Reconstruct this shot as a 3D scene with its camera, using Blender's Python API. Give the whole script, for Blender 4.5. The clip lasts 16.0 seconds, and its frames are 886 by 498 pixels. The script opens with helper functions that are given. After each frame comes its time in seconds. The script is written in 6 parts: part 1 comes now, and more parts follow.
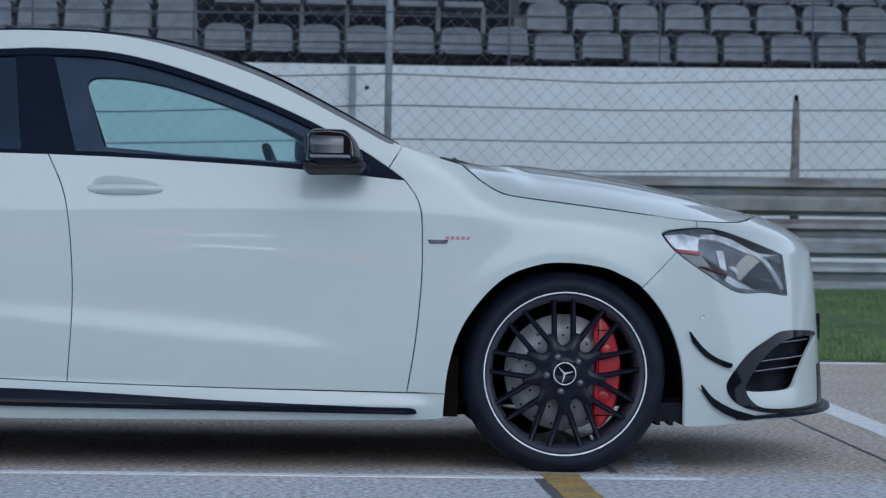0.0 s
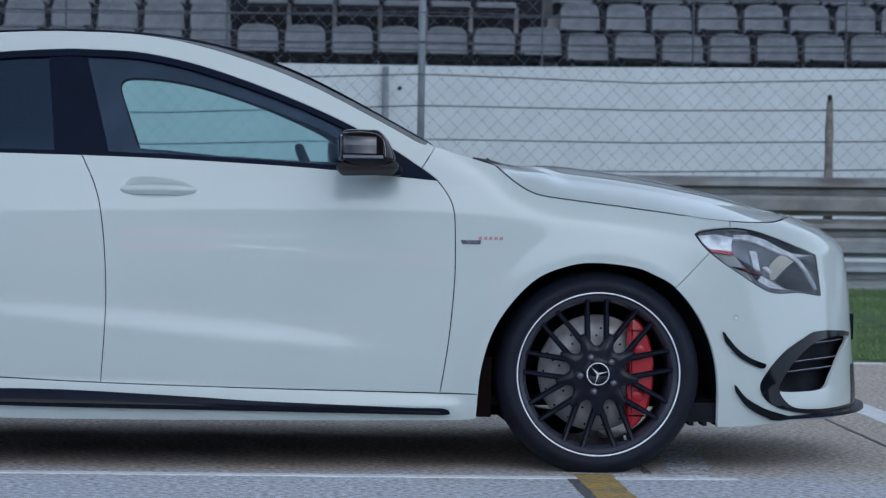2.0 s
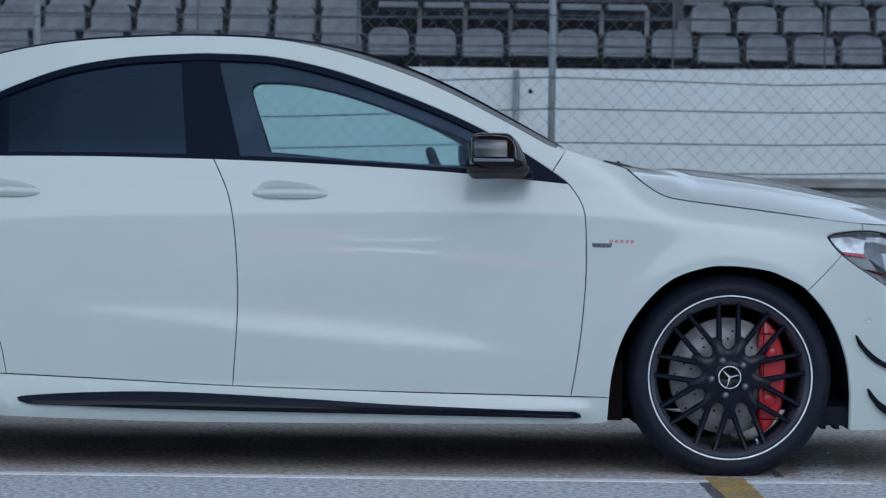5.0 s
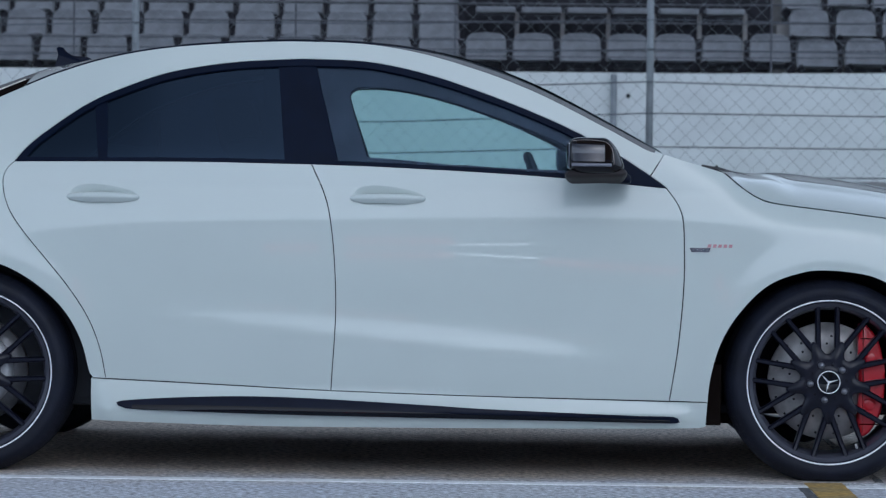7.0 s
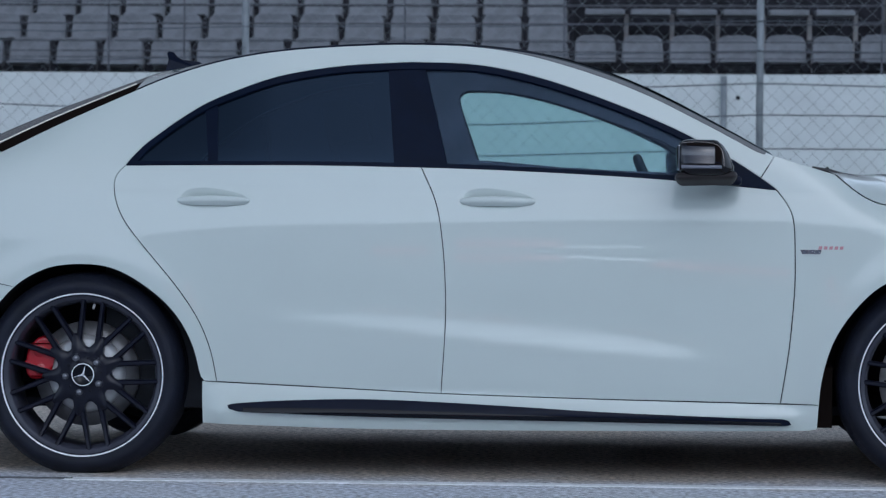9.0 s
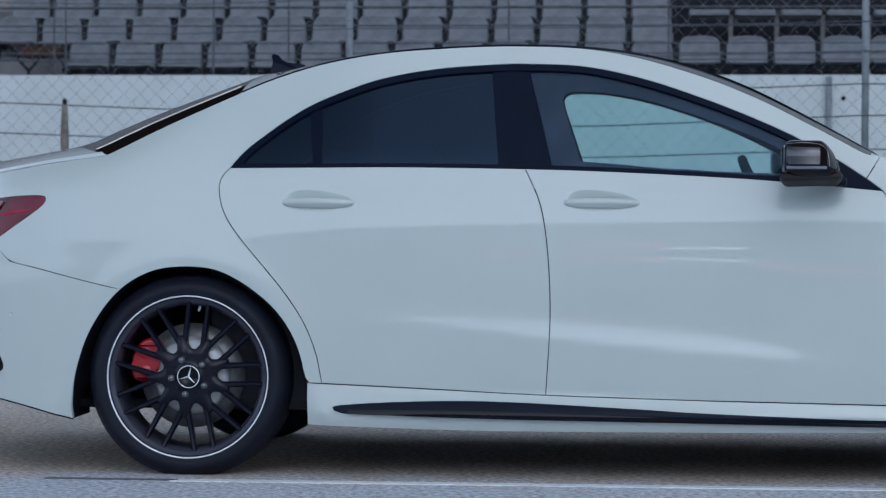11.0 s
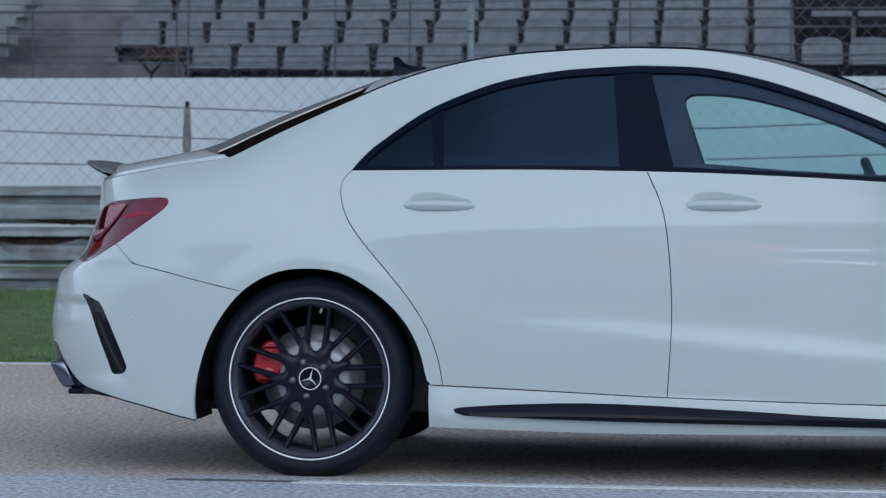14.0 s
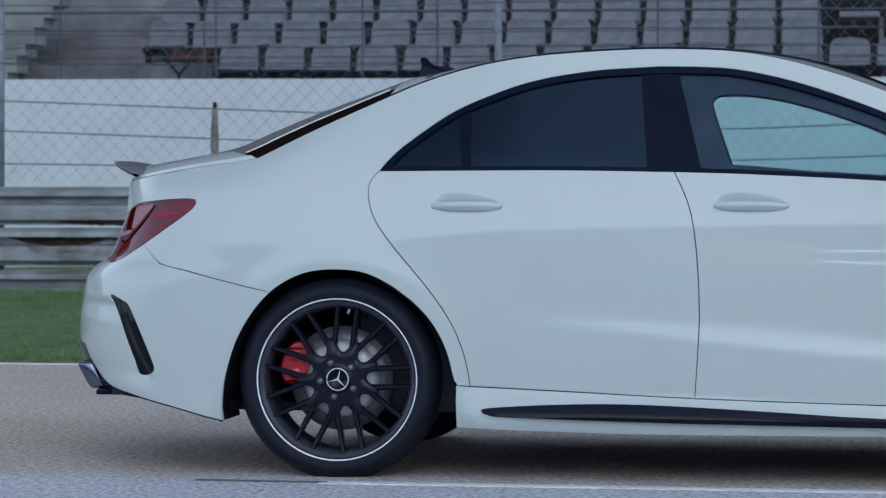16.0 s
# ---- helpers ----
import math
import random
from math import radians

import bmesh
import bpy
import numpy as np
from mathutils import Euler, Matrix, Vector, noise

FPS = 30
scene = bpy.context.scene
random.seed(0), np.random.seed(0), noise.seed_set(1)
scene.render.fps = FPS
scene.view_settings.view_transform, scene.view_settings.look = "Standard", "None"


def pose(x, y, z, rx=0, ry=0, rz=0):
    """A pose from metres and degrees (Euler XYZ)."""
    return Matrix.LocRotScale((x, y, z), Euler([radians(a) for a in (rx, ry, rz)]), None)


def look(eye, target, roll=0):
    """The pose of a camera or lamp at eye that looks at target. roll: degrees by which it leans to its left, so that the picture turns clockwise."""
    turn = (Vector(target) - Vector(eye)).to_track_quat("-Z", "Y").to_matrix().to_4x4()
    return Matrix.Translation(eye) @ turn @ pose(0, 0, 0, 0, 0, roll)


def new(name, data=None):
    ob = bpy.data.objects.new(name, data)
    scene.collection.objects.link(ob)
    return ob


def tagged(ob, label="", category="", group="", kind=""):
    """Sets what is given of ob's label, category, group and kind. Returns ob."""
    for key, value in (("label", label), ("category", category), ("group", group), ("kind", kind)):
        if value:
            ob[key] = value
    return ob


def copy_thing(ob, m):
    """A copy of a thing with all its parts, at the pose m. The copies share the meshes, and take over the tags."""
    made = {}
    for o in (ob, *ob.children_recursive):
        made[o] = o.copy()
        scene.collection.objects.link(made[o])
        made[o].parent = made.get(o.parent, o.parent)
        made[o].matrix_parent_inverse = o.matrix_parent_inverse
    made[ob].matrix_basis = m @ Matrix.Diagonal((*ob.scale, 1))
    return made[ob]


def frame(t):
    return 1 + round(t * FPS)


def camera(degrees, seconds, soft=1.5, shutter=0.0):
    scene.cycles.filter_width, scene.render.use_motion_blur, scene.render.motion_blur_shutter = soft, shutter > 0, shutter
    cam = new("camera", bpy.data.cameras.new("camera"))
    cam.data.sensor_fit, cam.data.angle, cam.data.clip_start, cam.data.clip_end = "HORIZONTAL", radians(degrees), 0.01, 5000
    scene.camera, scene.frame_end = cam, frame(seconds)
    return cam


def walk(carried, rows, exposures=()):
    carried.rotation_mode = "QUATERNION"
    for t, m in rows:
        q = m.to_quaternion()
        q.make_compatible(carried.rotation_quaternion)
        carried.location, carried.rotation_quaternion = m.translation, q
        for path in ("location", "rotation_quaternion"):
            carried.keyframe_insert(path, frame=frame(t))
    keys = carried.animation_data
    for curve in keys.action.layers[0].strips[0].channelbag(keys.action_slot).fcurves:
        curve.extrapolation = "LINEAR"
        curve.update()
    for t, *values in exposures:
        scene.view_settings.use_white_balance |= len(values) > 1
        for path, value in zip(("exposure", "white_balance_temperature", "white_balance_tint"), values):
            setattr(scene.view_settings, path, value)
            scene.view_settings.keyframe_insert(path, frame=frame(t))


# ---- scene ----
from mathutils import geometry
from mathutils.bvhtree import BVHTree

cam = camera(16.23, 16.0, soft=1.3)
EYE = (1.675, -10.601, 0.925)
# a long lens focused on the flank, the stand a little soft
cam.data.dof.use_dof, cam.data.dof.focus_distance, cam.data.dof.aperture_fstop = True, 9.75, 10.5
# seconds, turn to the left, tilt up, lean
ROWS = [
    (0.0, -3.684, -1.321, -0.998),
    (0.5, -3.622, -1.321, -1.006),
    (1.0, -3.502, -1.319, -0.975),
    (1.5, -3.342, -1.321, -0.963),
    (2.0, -3.075, -1.323, -0.932),
    (2.5, -2.754, -1.328, -0.948),
    (3.0, -2.368, -1.331, -0.914),
    (3.5, -1.970, -1.335, -0.876),
    (4.0, -1.504, -1.332, -0.844),
    (6.5, 0.618, -1.236, -0.695),
    (7.0, 1.135, -1.230, -0.666),
    (7.5, 1.611, -1.222, -0.634),
    (8.0, 2.129, -1.211, -0.547),
    (8.5, 2.629, -1.202, -0.515),
    (9.0, 3.155, -1.198, -0.464),
    (11.5, 5.517, -1.171, -0.309),
    (12.0, 5.947, -1.164, -0.330),
    (12.5, 6.354, -1.162, -0.298),
    (13.0, 6.729, -1.161, -0.261),
    (13.5, 7.030, -1.155, -0.265),
    (14.0, 7.310, -1.148, -0.259),
    (14.5, 7.501, -1.145, -0.255),
    (15.0, 7.639, -1.140, -0.251),
    (15.5, 7.743, -1.138, -0.260),
    (16.0, 7.816, -1.136, -0.245),
]
walk(cam, [(t, pose(*EYE, 90 + pitch, roll, yaw)) for t, yaw, pitch, roll in ROWS],
     [(0.0, -0.84, 5110, 7), (9.0, -0.865, 5110, 7), (16.0, -0.79, 5110, 7)])

# ---- light ----
world = bpy.data.worlds.new("world")
scene.world = world
world.use_nodes = True
sky = world.node_tree.nodes.new("ShaderNodeTexSky")
sky.sky_type, sky.sun_disc = "NISHITA", False
sky.sun_elevation, sky.sun_rotation = radians(34), radians(165)
sky.air_density, sky.dust_density, sky.ozone_density = 0.4, 8.0, 1.0
background = world.node_tree.nodes["Background"]
background.inputs["Strength"].default_value = 0.05
world.node_tree.links.new(sky.outputs["Color"], background.inputs["Color"])
# the even cloud cover under the clear sky's own light
cloud = world.node_tree.nodes.new("ShaderNodeBackground")
cloud.inputs["Color"].default_value = (0.97, 0.985, 1.0, 1)
# haze: bright towards the horizon, a darker cloud deck overhead
sky_at, sky_up, haze = (world.node_tree.nodes.new(k) for k in ("ShaderNodeTexCoord", "ShaderNodeSeparateXYZ", "ShaderNodeMapRange"))
haze.interpolation_type = "SMOOTHSTEP"
haze.inputs["From Min"].default_value, haze.inputs["From Max"].default_value = 0.26, 0.66
haze.inputs["To Min"].default_value, haze.inputs["To Max"].default_value = 1.78, 0.34
world.node_tree.links.new(sky_at.outputs["Generated"], sky_up.inputs["Vector"])
world.node_tree.links.new(sky_up.outputs["Z"], haze.inputs["Value"])
world.node_tree.links.new(haze.outputs["Result"], cloud.inputs["Strength"])
both = world.node_tree.nodes.new("ShaderNodeAddShader")
world.node_tree.links.new(background.outputs["Background"], both.inputs[0])
world.node_tree.links.new(cloud.outputs["Background"], both.inputs[1])
world.node_tree.links.new(both.outputs["Shader"], world.node_tree.nodes["World Output"].inputs["Surface"])
sun = new("sun", bpy.data.lights.new("sun", "SUN"))
sun.data.energy, sun.data.angle, sun.data.color = 0.4, radians(120), (0.96, 0.98, 1.0)
sun.matrix_world = look((4.0, -16, 4.4), (1.5, 0, 0))

# ---- materials ----
def material(name, color, rough=0.5, metal=0.0, vary=0.0, scale=8.0, bump=0.0, bump_scale=60.0, coat=0.0, spec=0.5, second=None, second_scale=1.5, spread=0.15):
    """Principled paint with two scales of variation and fine relief."""
    m = bpy.data.materials.new(name)
    m.use_nodes = True
    n, l = m.node_tree.nodes, m.node_tree.links
    b = n["Principled BSDF"]
    b.inputs["Roughness"].default_value, b.inputs["Metallic"].default_value = rough, metal
    b.inputs["Coat Weight"].default_value, b.inputs["Coat Roughness"].default_value = coat, 0.0
    b.inputs["Specular IOR Level"].default_value = spec
    b.inputs["Base Color"].default_value = (*color, 1)
    at = n.new("ShaderNodeTexCoord").outputs["Object"]
    if vary:
        noise_a = n.new("ShaderNodeTexNoise")
        noise_a.inputs["Scale"].default_value, noise_a.inputs["Detail"].default_value = scale, 6
        l.new(at, noise_a.inputs["Vector"])
        noise_b = n.new("ShaderNodeTexNoise")
        noise_b.inputs["Scale"].default_value, noise_b.inputs["Detail"].default_value = second_scale, 4
        l.new(at, noise_b.inputs["Vector"])
        ramp = n.new("ShaderNodeMapRange")
        ramp.inputs["From Min"].default_value, ramp.inputs["From Max"].default_value = 0.5 - spread, 0.5 + spread
        ramp.inputs["To Min"].default_value, ramp.inputs["To Max"].default_value = 1 - vary, 1 + vary
        l.new(noise_a.outputs["Fac"], ramp.inputs["Value"])
        mix = n.new("ShaderNodeMix")
        mix.data_type = "RGBA"
        mix.inputs["A"].default_value, mix.inputs["B"].default_value = (*color, 1), (*(second or color), 1)
        ramp_b = n.new("ShaderNodeMapRange")
        ramp_b.inputs["From Min"].default_value, ramp_b.inputs["From Max"].default_value = 0.42, 0.62
        l.new(noise_b.outputs["Fac"], ramp_b.inputs["Value"])
        l.new(ramp_b.outputs["Result"], mix.inputs["Factor"])
        times = n.new("ShaderNodeVectorMath")
        times.operation = "SCALE"
        l.new(mix.outputs["Result"], times.inputs[0])
        l.new(ramp.outputs["Result"], times.inputs["Scale"])
        l.new(times.outputs["Vector"], b.inputs["Base Color"])
    if bump:
        grain = n.new("ShaderNodeTexNoise")
        grain.inputs["Scale"].default_value, grain.inputs["Detail"].default_value = bump_scale, 5
        l.new(at, grain.inputs["Vector"])
        relief = n.new("ShaderNodeBump")
        relief.inputs["Strength"].default_value, relief.inputs["Distance"].default_value = bump, 0.01
        l.new(grain.outputs["Fac"], relief.inputs["Height"])
        l.new(relief.outputs["Normal"], b.inputs["Normal"])
    return m


def glass(name, tint, gloss=1.45, rough=0.0, film=(1, 1, 1)):
    m = bpy.data.materials.new(name)
    m.use_nodes = True
    n, l = m.node_tree.nodes, m.node_tree.links
    n.remove(n["Principled BSDF"])
    clear, shine, mix, edge = n.new("ShaderNodeBsdfTransparent"), n.new("ShaderNodeBsdfGlossy"), n.new("ShaderNodeMixShader"), n.new("ShaderNodeFresnel")
    clear.inputs["Color"].default_value = (*tint, 1)
    shine.inputs["Roughness"].default_value = rough
    shine.inputs["Color"].default_value = (*film, 1)
    edge.inputs["IOR"].default_value = gloss
    l.new(edge.outputs["Fac"], mix.inputs["Fac"])
    l.new(clear.outputs["BSDF"], mix.inputs[1])
    l.new(shine.outputs["BSDF"], mix.inputs[2])
    l.new(mix.outputs["Shader"], n["Material Output"].inputs["Surface"])
    return m


def lamp_glow(name, color, strength):
    m = material(name, color)
    b = m.node_tree.nodes["Principled BSDF"]
    b.inputs["Emission Color"].default_value, b.inputs["Emission Strength"].default_value = (*color, 1), strength
    return m


WHITE = material("white_paint", (0.58, 0.642, 0.612), 0.45, coat=1.0, vary=0.012, scale=3)
GLOSS_BLACK = material("black_gloss", (0.004, 0.005, 0.009), 0.08, spec=0.25)
TRIM_BLACK = material("trim_black", (0.006, 0.009, 0.022), 0.25, spec=0.12, vary=0.1, scale=15)
PILLAR_BLACK = material("navy_black_pillar_trim", (0.004, 0.008, 0.022), 0.3, spec=0.06, vary=0.1, scale=15)
SATIN_BLACK = material("satin_black", (0.012, 0.013, 0.018), 0.4, vary=0.15, scale=20)
DARK = material("dark_lining", (0.02, 0.021, 0.027), 0.85, spec=0.1, vary=0.3, scale=9)
RUBBER = material("tyre_rubber", (0.007, 0.009, 0.019), 0.62, spec=0.3, vary=0.25, scale=14, bump=0.15, bump_scale=160)
RIM = material("matt_black_rim", (0.006, 0.007, 0.016), 0.28, spec=0.32, vary=0.1, scale=20)
POLISHED = material("turned_aluminium", (0.9, 0.9, 0.92), 0.42, 0.35)
BARREL = material("satin_grey_black_barrel", (0.045, 0.047, 0.066), 0.28, vary=0.1, scale=20)
DISC = material("brake_disc_steel", (0.5, 0.49, 0.49), 0.42, 0.3, vary=0.22, scale=22, second=(0.38, 0.375, 0.38), second_scale=9)
DISC_DARK = material("dark_brake_disc_steel", (0.17, 0.17, 0.18), 0.35, 0.4, vary=0.15, scale=30)
DISC_HAT = material("brake_disc_hat", (0.55, 0.56, 0.58), 0.4, 0.2, vary=0.1, scale=20)
RED = material("red_caliper_paint", (0.46, 0.008, 0.018), 0.3, coat=0.5)
CHROME = material("chrome", (0.8, 0.81, 0.83), 0.08, 1.0)
SILVER = material("silver_reflector", (0.93, 0.95, 0.97), 0.2, 0.25, vary=0.2, scale=28, second=(0.6, 0.63, 0.68), second_scale=16)
CREAM = material("warm_reflector_bowl", (0.62, 0.58, 0.5), 0.25, 0.3)
NUT = material("dark_lug_steel", (0.17, 0.175, 0.2), 0.3, 0.6)
GLASS = glass("green_tinted_glass", (0.73, 0.88, 0.87), 1.33, film=(0.45, 0.65, 1.0))
DARK_GLASS = glass("dark_privacy_glass", (0.03, 0.04, 0.065), 1.5, film=(0.38, 0.58, 0.95))
SCREEN_GLASS = glass("windscreen_glass", (0.6, 0.76, 0.76), 1.3, film=(0.22, 0.25, 0.29))
LENS = glass("lamp_lens", (0.96, 0.975, 0.98), 1.38)
RED_LENS = material("red_lamp_lens", (0.13, 0.008, 0.024), 0.1, spec=0.3, vary=0.5, scale=7, second=(0.17, 0.025, 0.045), second_scale=5)
DARK_RED = material("dark_red_lens", (0.06, 0.003, 0.004), 0.2, spec=0.0)
BROWN_RED = material("brown_red_lens", (0.17, 0.016, 0.01), 0.2, spec=0.0)
ROSE = material("pale_rose_lens", (0.46, 0.27, 0.29), 0.2, spec=0.0)
BRIGHT_RED = material("bright_red_lens", (0.42, 0.05, 0.09), 0.2, spec=0.0)
CABIN = material("dark_cabin", (0.010, 0.013, 0.02), 0.7, vary=0.2, scale=12)
RED_BAR = material("red_badge", (0.5, 0.05, 0.06), 0.3)
MIRROR_BLACK = material("mirror_shell_black", (0.003, 0.003, 0.005), 0.02, spec=0.4)
MIRROR_FACE = material("mirror_cap_panel", (0.022, 0.025, 0.038), 0.06, spec=1.0)
# pale grey for the painted highlights on the intake slats
SLAT_HIGHLIGHT = material("pale_slat_highlight", (0.3, 0.29, 0.33), 0.25, vary=0.3, scale=40)
MIRROR_LOWER = material("matt_brown_black", (0.024, 0.02, 0.021), 0.5, spec=0.3, vary=0.2, scale=20)
EDGE_WARM = material("warm_edge", (0.3, 0.26, 0.24), 0.3, 0.4)
MIRROR_GREY = material("grey_indicator_lens", (0.2, 0.21, 0.25), 0.15)
ROOF_DARK = material("dark_glass_roof", (0.045, 0.048, 0.055), 0.4, spec=0.0)
INNER = material("navy_inner_trim", (0.078, 0.076, 0.112), 0.6, spec=0.0, vary=0.2, scale=10)
SCREEN_DARK = material("dark_rear_screen", (0.034, 0.029, 0.028), 0.15, spec=0.25)
MOULDING = material("pale_satin_moulding", (0.85, 0.8, 0.72), 0.3, 0.1)
BORDER_DARK = material("dark_screen_border", (0.012, 0.009, 0.008), 0.4, spec=0.0)
SCREEN_EDGE = material("dark_screen_edge", (0.12, 0.13, 0.14), 0.25, spec=0.5, vary=0.2, scale=8)
PALE_RED = material("pale_red_badge", (0.52, 0.27, 0.3), 0.3, 0.3)



def asphalt():
    """Pale blue-grey asphalt that runs into an older, dusty brown strip, with stone chips, dust and oil stains."""
    m = material("worn_asphalt", (0.5, 0.5, 0.5), 0.86, bump=0.9, bump_scale=95)
    n, l = m.node_tree.nodes, m.node_tree.links
    at = n.new("ShaderNodeTexCoord").outputs["Object"]

    def noise_at(scale, detail, a, b, lo=0.0, hi=1.0):
        tex, span = n.new("ShaderNodeTexNoise"), n.new("ShaderNodeMapRange")
        tex.inputs["Scale"].default_value, tex.inputs["Detail"].default_value = scale, detail
        for key, value in (("From Min", a), ("From Max", b), ("To Min", lo), ("To Max", hi)):
            span.inputs[key].default_value = value
        l.new(at, tex.inputs["Vector"])
        l.new(tex.outputs["Fac"], span.inputs["Value"])
        return span.outputs["Result"]

    def blend(f, a, b, how="MIX"):
        mix = n.new("ShaderNodeMix")
        mix.data_type, mix.blend_type = "RGBA", how
        for key, value in (("Factor", f), ("A", a), ("B", b)):
            if isinstance(value, (tuple, float)):
                mix.inputs[key].default_value = (*value, 1) if isinstance(value, tuple) else value
            else:
                l.new(value, mix.inputs[key])
        return mix.outputs["Result"]

    split, reach, add = n.new("ShaderNodeSeparateXYZ"), n.new("ShaderNodeMapRange"), n.new("ShaderNodeMath")
    l.new(at, split.inputs["Vector"])
    l.new(split.outputs["Y"], add.inputs[0])
    l.new(noise_at(2.2, 5, 0.3, 0.7, -0.22, 0.22), add.inputs[1])
    reach.inputs["From Min"].default_value, reach.inputs["From Max"].default_value = -1.1, -0.7
    l.new(add.outputs["Value"], reach.inputs["Value"])
    pale = blend(noise_at(0.8, 4, 0.42, 0.62), (0.595, 0.612, 0.68), (0.635, 0.642, 0.675))
    brown = blend(noise_at(0.7, 5, 0.4, 0.62), (0.62, 0.555, 0.495), (0.56, 0.47, 0.38))
    base = blend(reach.outputs["Result"], pale, brown)
    base = blend(noise_at(1.1, 6, 0.6, 0.8, 0.0, 0.35), base, (0.2, 0.19, 0.19))
    base = blend(1.0, base, noise_at(48, 6, 0.36, 0.64, 0.55, 1.36), "MULTIPLY")
    chip = noise_at(90, 3, 0.62, 0.68, 0.0, 0.45)
    base = blend(chip, base, (0.75, 0.74, 0.72))
    base = blend(noise_at(75, 3, 0.64, 0.7, 0.0, 0.5), base, (0.1, 0.1, 0.11))
    l.new(base, n["Principled BSDF"].inputs["Base Color"])
    return m


def worn_paint(name, color, bare):
    """Road paint rubbed off in specks, so that the asphalt shows between them."""
    m = material(name, color, 0.8, vary=0.2, scale=40, bump=0.4, bump_scale=130)
    n, l = m.node_tree.nodes, m.node_tree.links
    at, fine, broad = n.new("ShaderNodeTexCoord"), n.new("ShaderNodeTexNoise"), n.new("ShaderNodeTexNoise")
    both, span, none, mix = n.new("ShaderNodeMath"), n.new("ShaderNodeMapRange"), n.new("ShaderNodeBsdfTransparent"), n.new("ShaderNodeMixShader")
    fine.inputs["Scale"].default_value, broad.inputs["Scale"].default_value = 60, 11
    both.operation = "MULTIPLY_ADD"
    both.inputs[1].default_value = 0.6
    for tex in (fine, broad):
        tex.inputs["Detail"].default_value = 5
        l.new(at.outputs["Object"], tex.inputs["Vector"])
    l.new(broad.outputs["Fac"], both.inputs[0])
    l.new(fine.outputs["Fac"], both.inputs[2])
    span.inputs["From Min"].default_value, span.inputs["From Max"].default_value = bare + 0.24, bare + 0.4
    l.new(both.outputs["Value"], span.inputs["Value"])
    l.new(span.outputs["Result"], mix.inputs["Fac"])
    l.new(none.outputs["BSDF"], mix.inputs[1])
    l.new(n["Principled BSDF"].outputs["BSDF"], mix.inputs[2])
    l.new(mix.outputs["Shader"], n["Material Output"].inputs["Surface"])
    return m


GROUND = asphalt()
PATCH = material("dark_asphalt_patch", (0.12, 0.122, 0.13), 0.85, vary=0.35, scale=60, bump=0.5, bump_scale=130)
LINE_WHITE = material("worn_white_line", (0.93, 0.94, 0.95), 0.6, vary=0.12, scale=45, bump=0.25, bump_scale=130, second=(0.84, 0.85, 0.86), second_scale=9)
LINE_YELLOW = material("worn_yellow_line", (0.5, 0.33, 0.09), 0.75, vary=0.3, scale=50, bump=0.4, bump_scale=130, second=(0.36, 0.27, 0.13), second_scale=5)
LINE_FADED = worn_paint("faded_pale_line", (0.8, 0.8, 0.82), 0.4)
LINE_CHIPPED = worn_paint("chipped_white_line", (0.88, 0.89, 0.9), 0.42)
PATCH_THIN = worn_paint("thin_dark_joint", (0.13, 0.132, 0.14), 0.46)
TAR = material("tar_joint", (0.14, 0.14, 0.15), 0.8, vary=0.3, scale=40)
SOIL = material("grass_ground", (0.08, 0.13, 0.042), 0.95, vary=0.5, scale=9, second=(0.11, 0.165, 0.06), second_scale=0.8)
BLADE = material("grass_blades", (0.12, 0.195, 0.065), 0.75, vary=0.4, scale=5, second=(0.16, 0.235, 0.088), second_scale=0.7)
GALVANISED = material("weathered_galvanised_steel", (0.3, 0.325, 0.335), 0.6, 0.3, vary=0.2, scale=5, second=(0.23, 0.22, 0.208), second_scale=0.9)
POST = material("galvanised_post", (0.24, 0.265, 0.295), 0.6, 0.3, vary=0.15, scale=9)
WIRE = material("fence_wire", (0.21, 0.23, 0.255), 0.55, 0.3)
CABLE = material("dark_steel_cable", (0.08, 0.09, 0.115), 0.6)
HANDRAIL = material("dark_painted_steel", (0.07, 0.073, 0.09), 0.6, vary=0.15, scale=6)
WALL = material("pale_painted_wall", (0.66, 0.7, 0.72), 0.8, vary=0.045, scale=3, bump=0.2, bump_scale=25, second=(0.63, 0.665, 0.69), second_scale=0.35)
PALE_CONCRETE = material("pale_stained_concrete", (0.3, 0.31, 0.3), 0.9, vary=0.2, scale=3, bump=0.3, bump_scale=20, second=(0.24, 0.25, 0.24), second_scale=0.9)
CONCRETE = material("grey_concrete", (0.24, 0.235, 0.235), 0.9, vary=0.25, scale=2.5, bump=0.3, bump_scale=20, second=(0.18, 0.175, 0.18), second_scale=0.6)
SEAT = material("weathered_grey_plastic", (0.185, 0.197, 0.22), 0.65, vary=0.16, scale=7, second=(0.148, 0.158, 0.18), second_scale=1.2)
RUST = material("dark_rust", (0.035, 0.017, 0.012), 0.9, vary=0.5, scale=9, second=(0.075, 0.038, 0.026), second_scale=3)
RUST_WASH = material("thin_rust_wash", (0.1, 0.05, 0.034), 0.9, vary=0.4, scale=9, second=(0.16, 0.09, 0.06), second_scale=3)
wash_nodes, wash_links = RUST_WASH.node_tree.nodes, RUST_WASH.node_tree.links
wash_at, wash_noise, wash_ramp = wash_nodes.new("ShaderNodeTexCoord"), wash_nodes.new("ShaderNodeTexNoise"), wash_nodes.new("ShaderNodeMapRange")
wash_noise.inputs["Scale"].default_value, wash_noise.inputs["Detail"].default_value = 6, 8
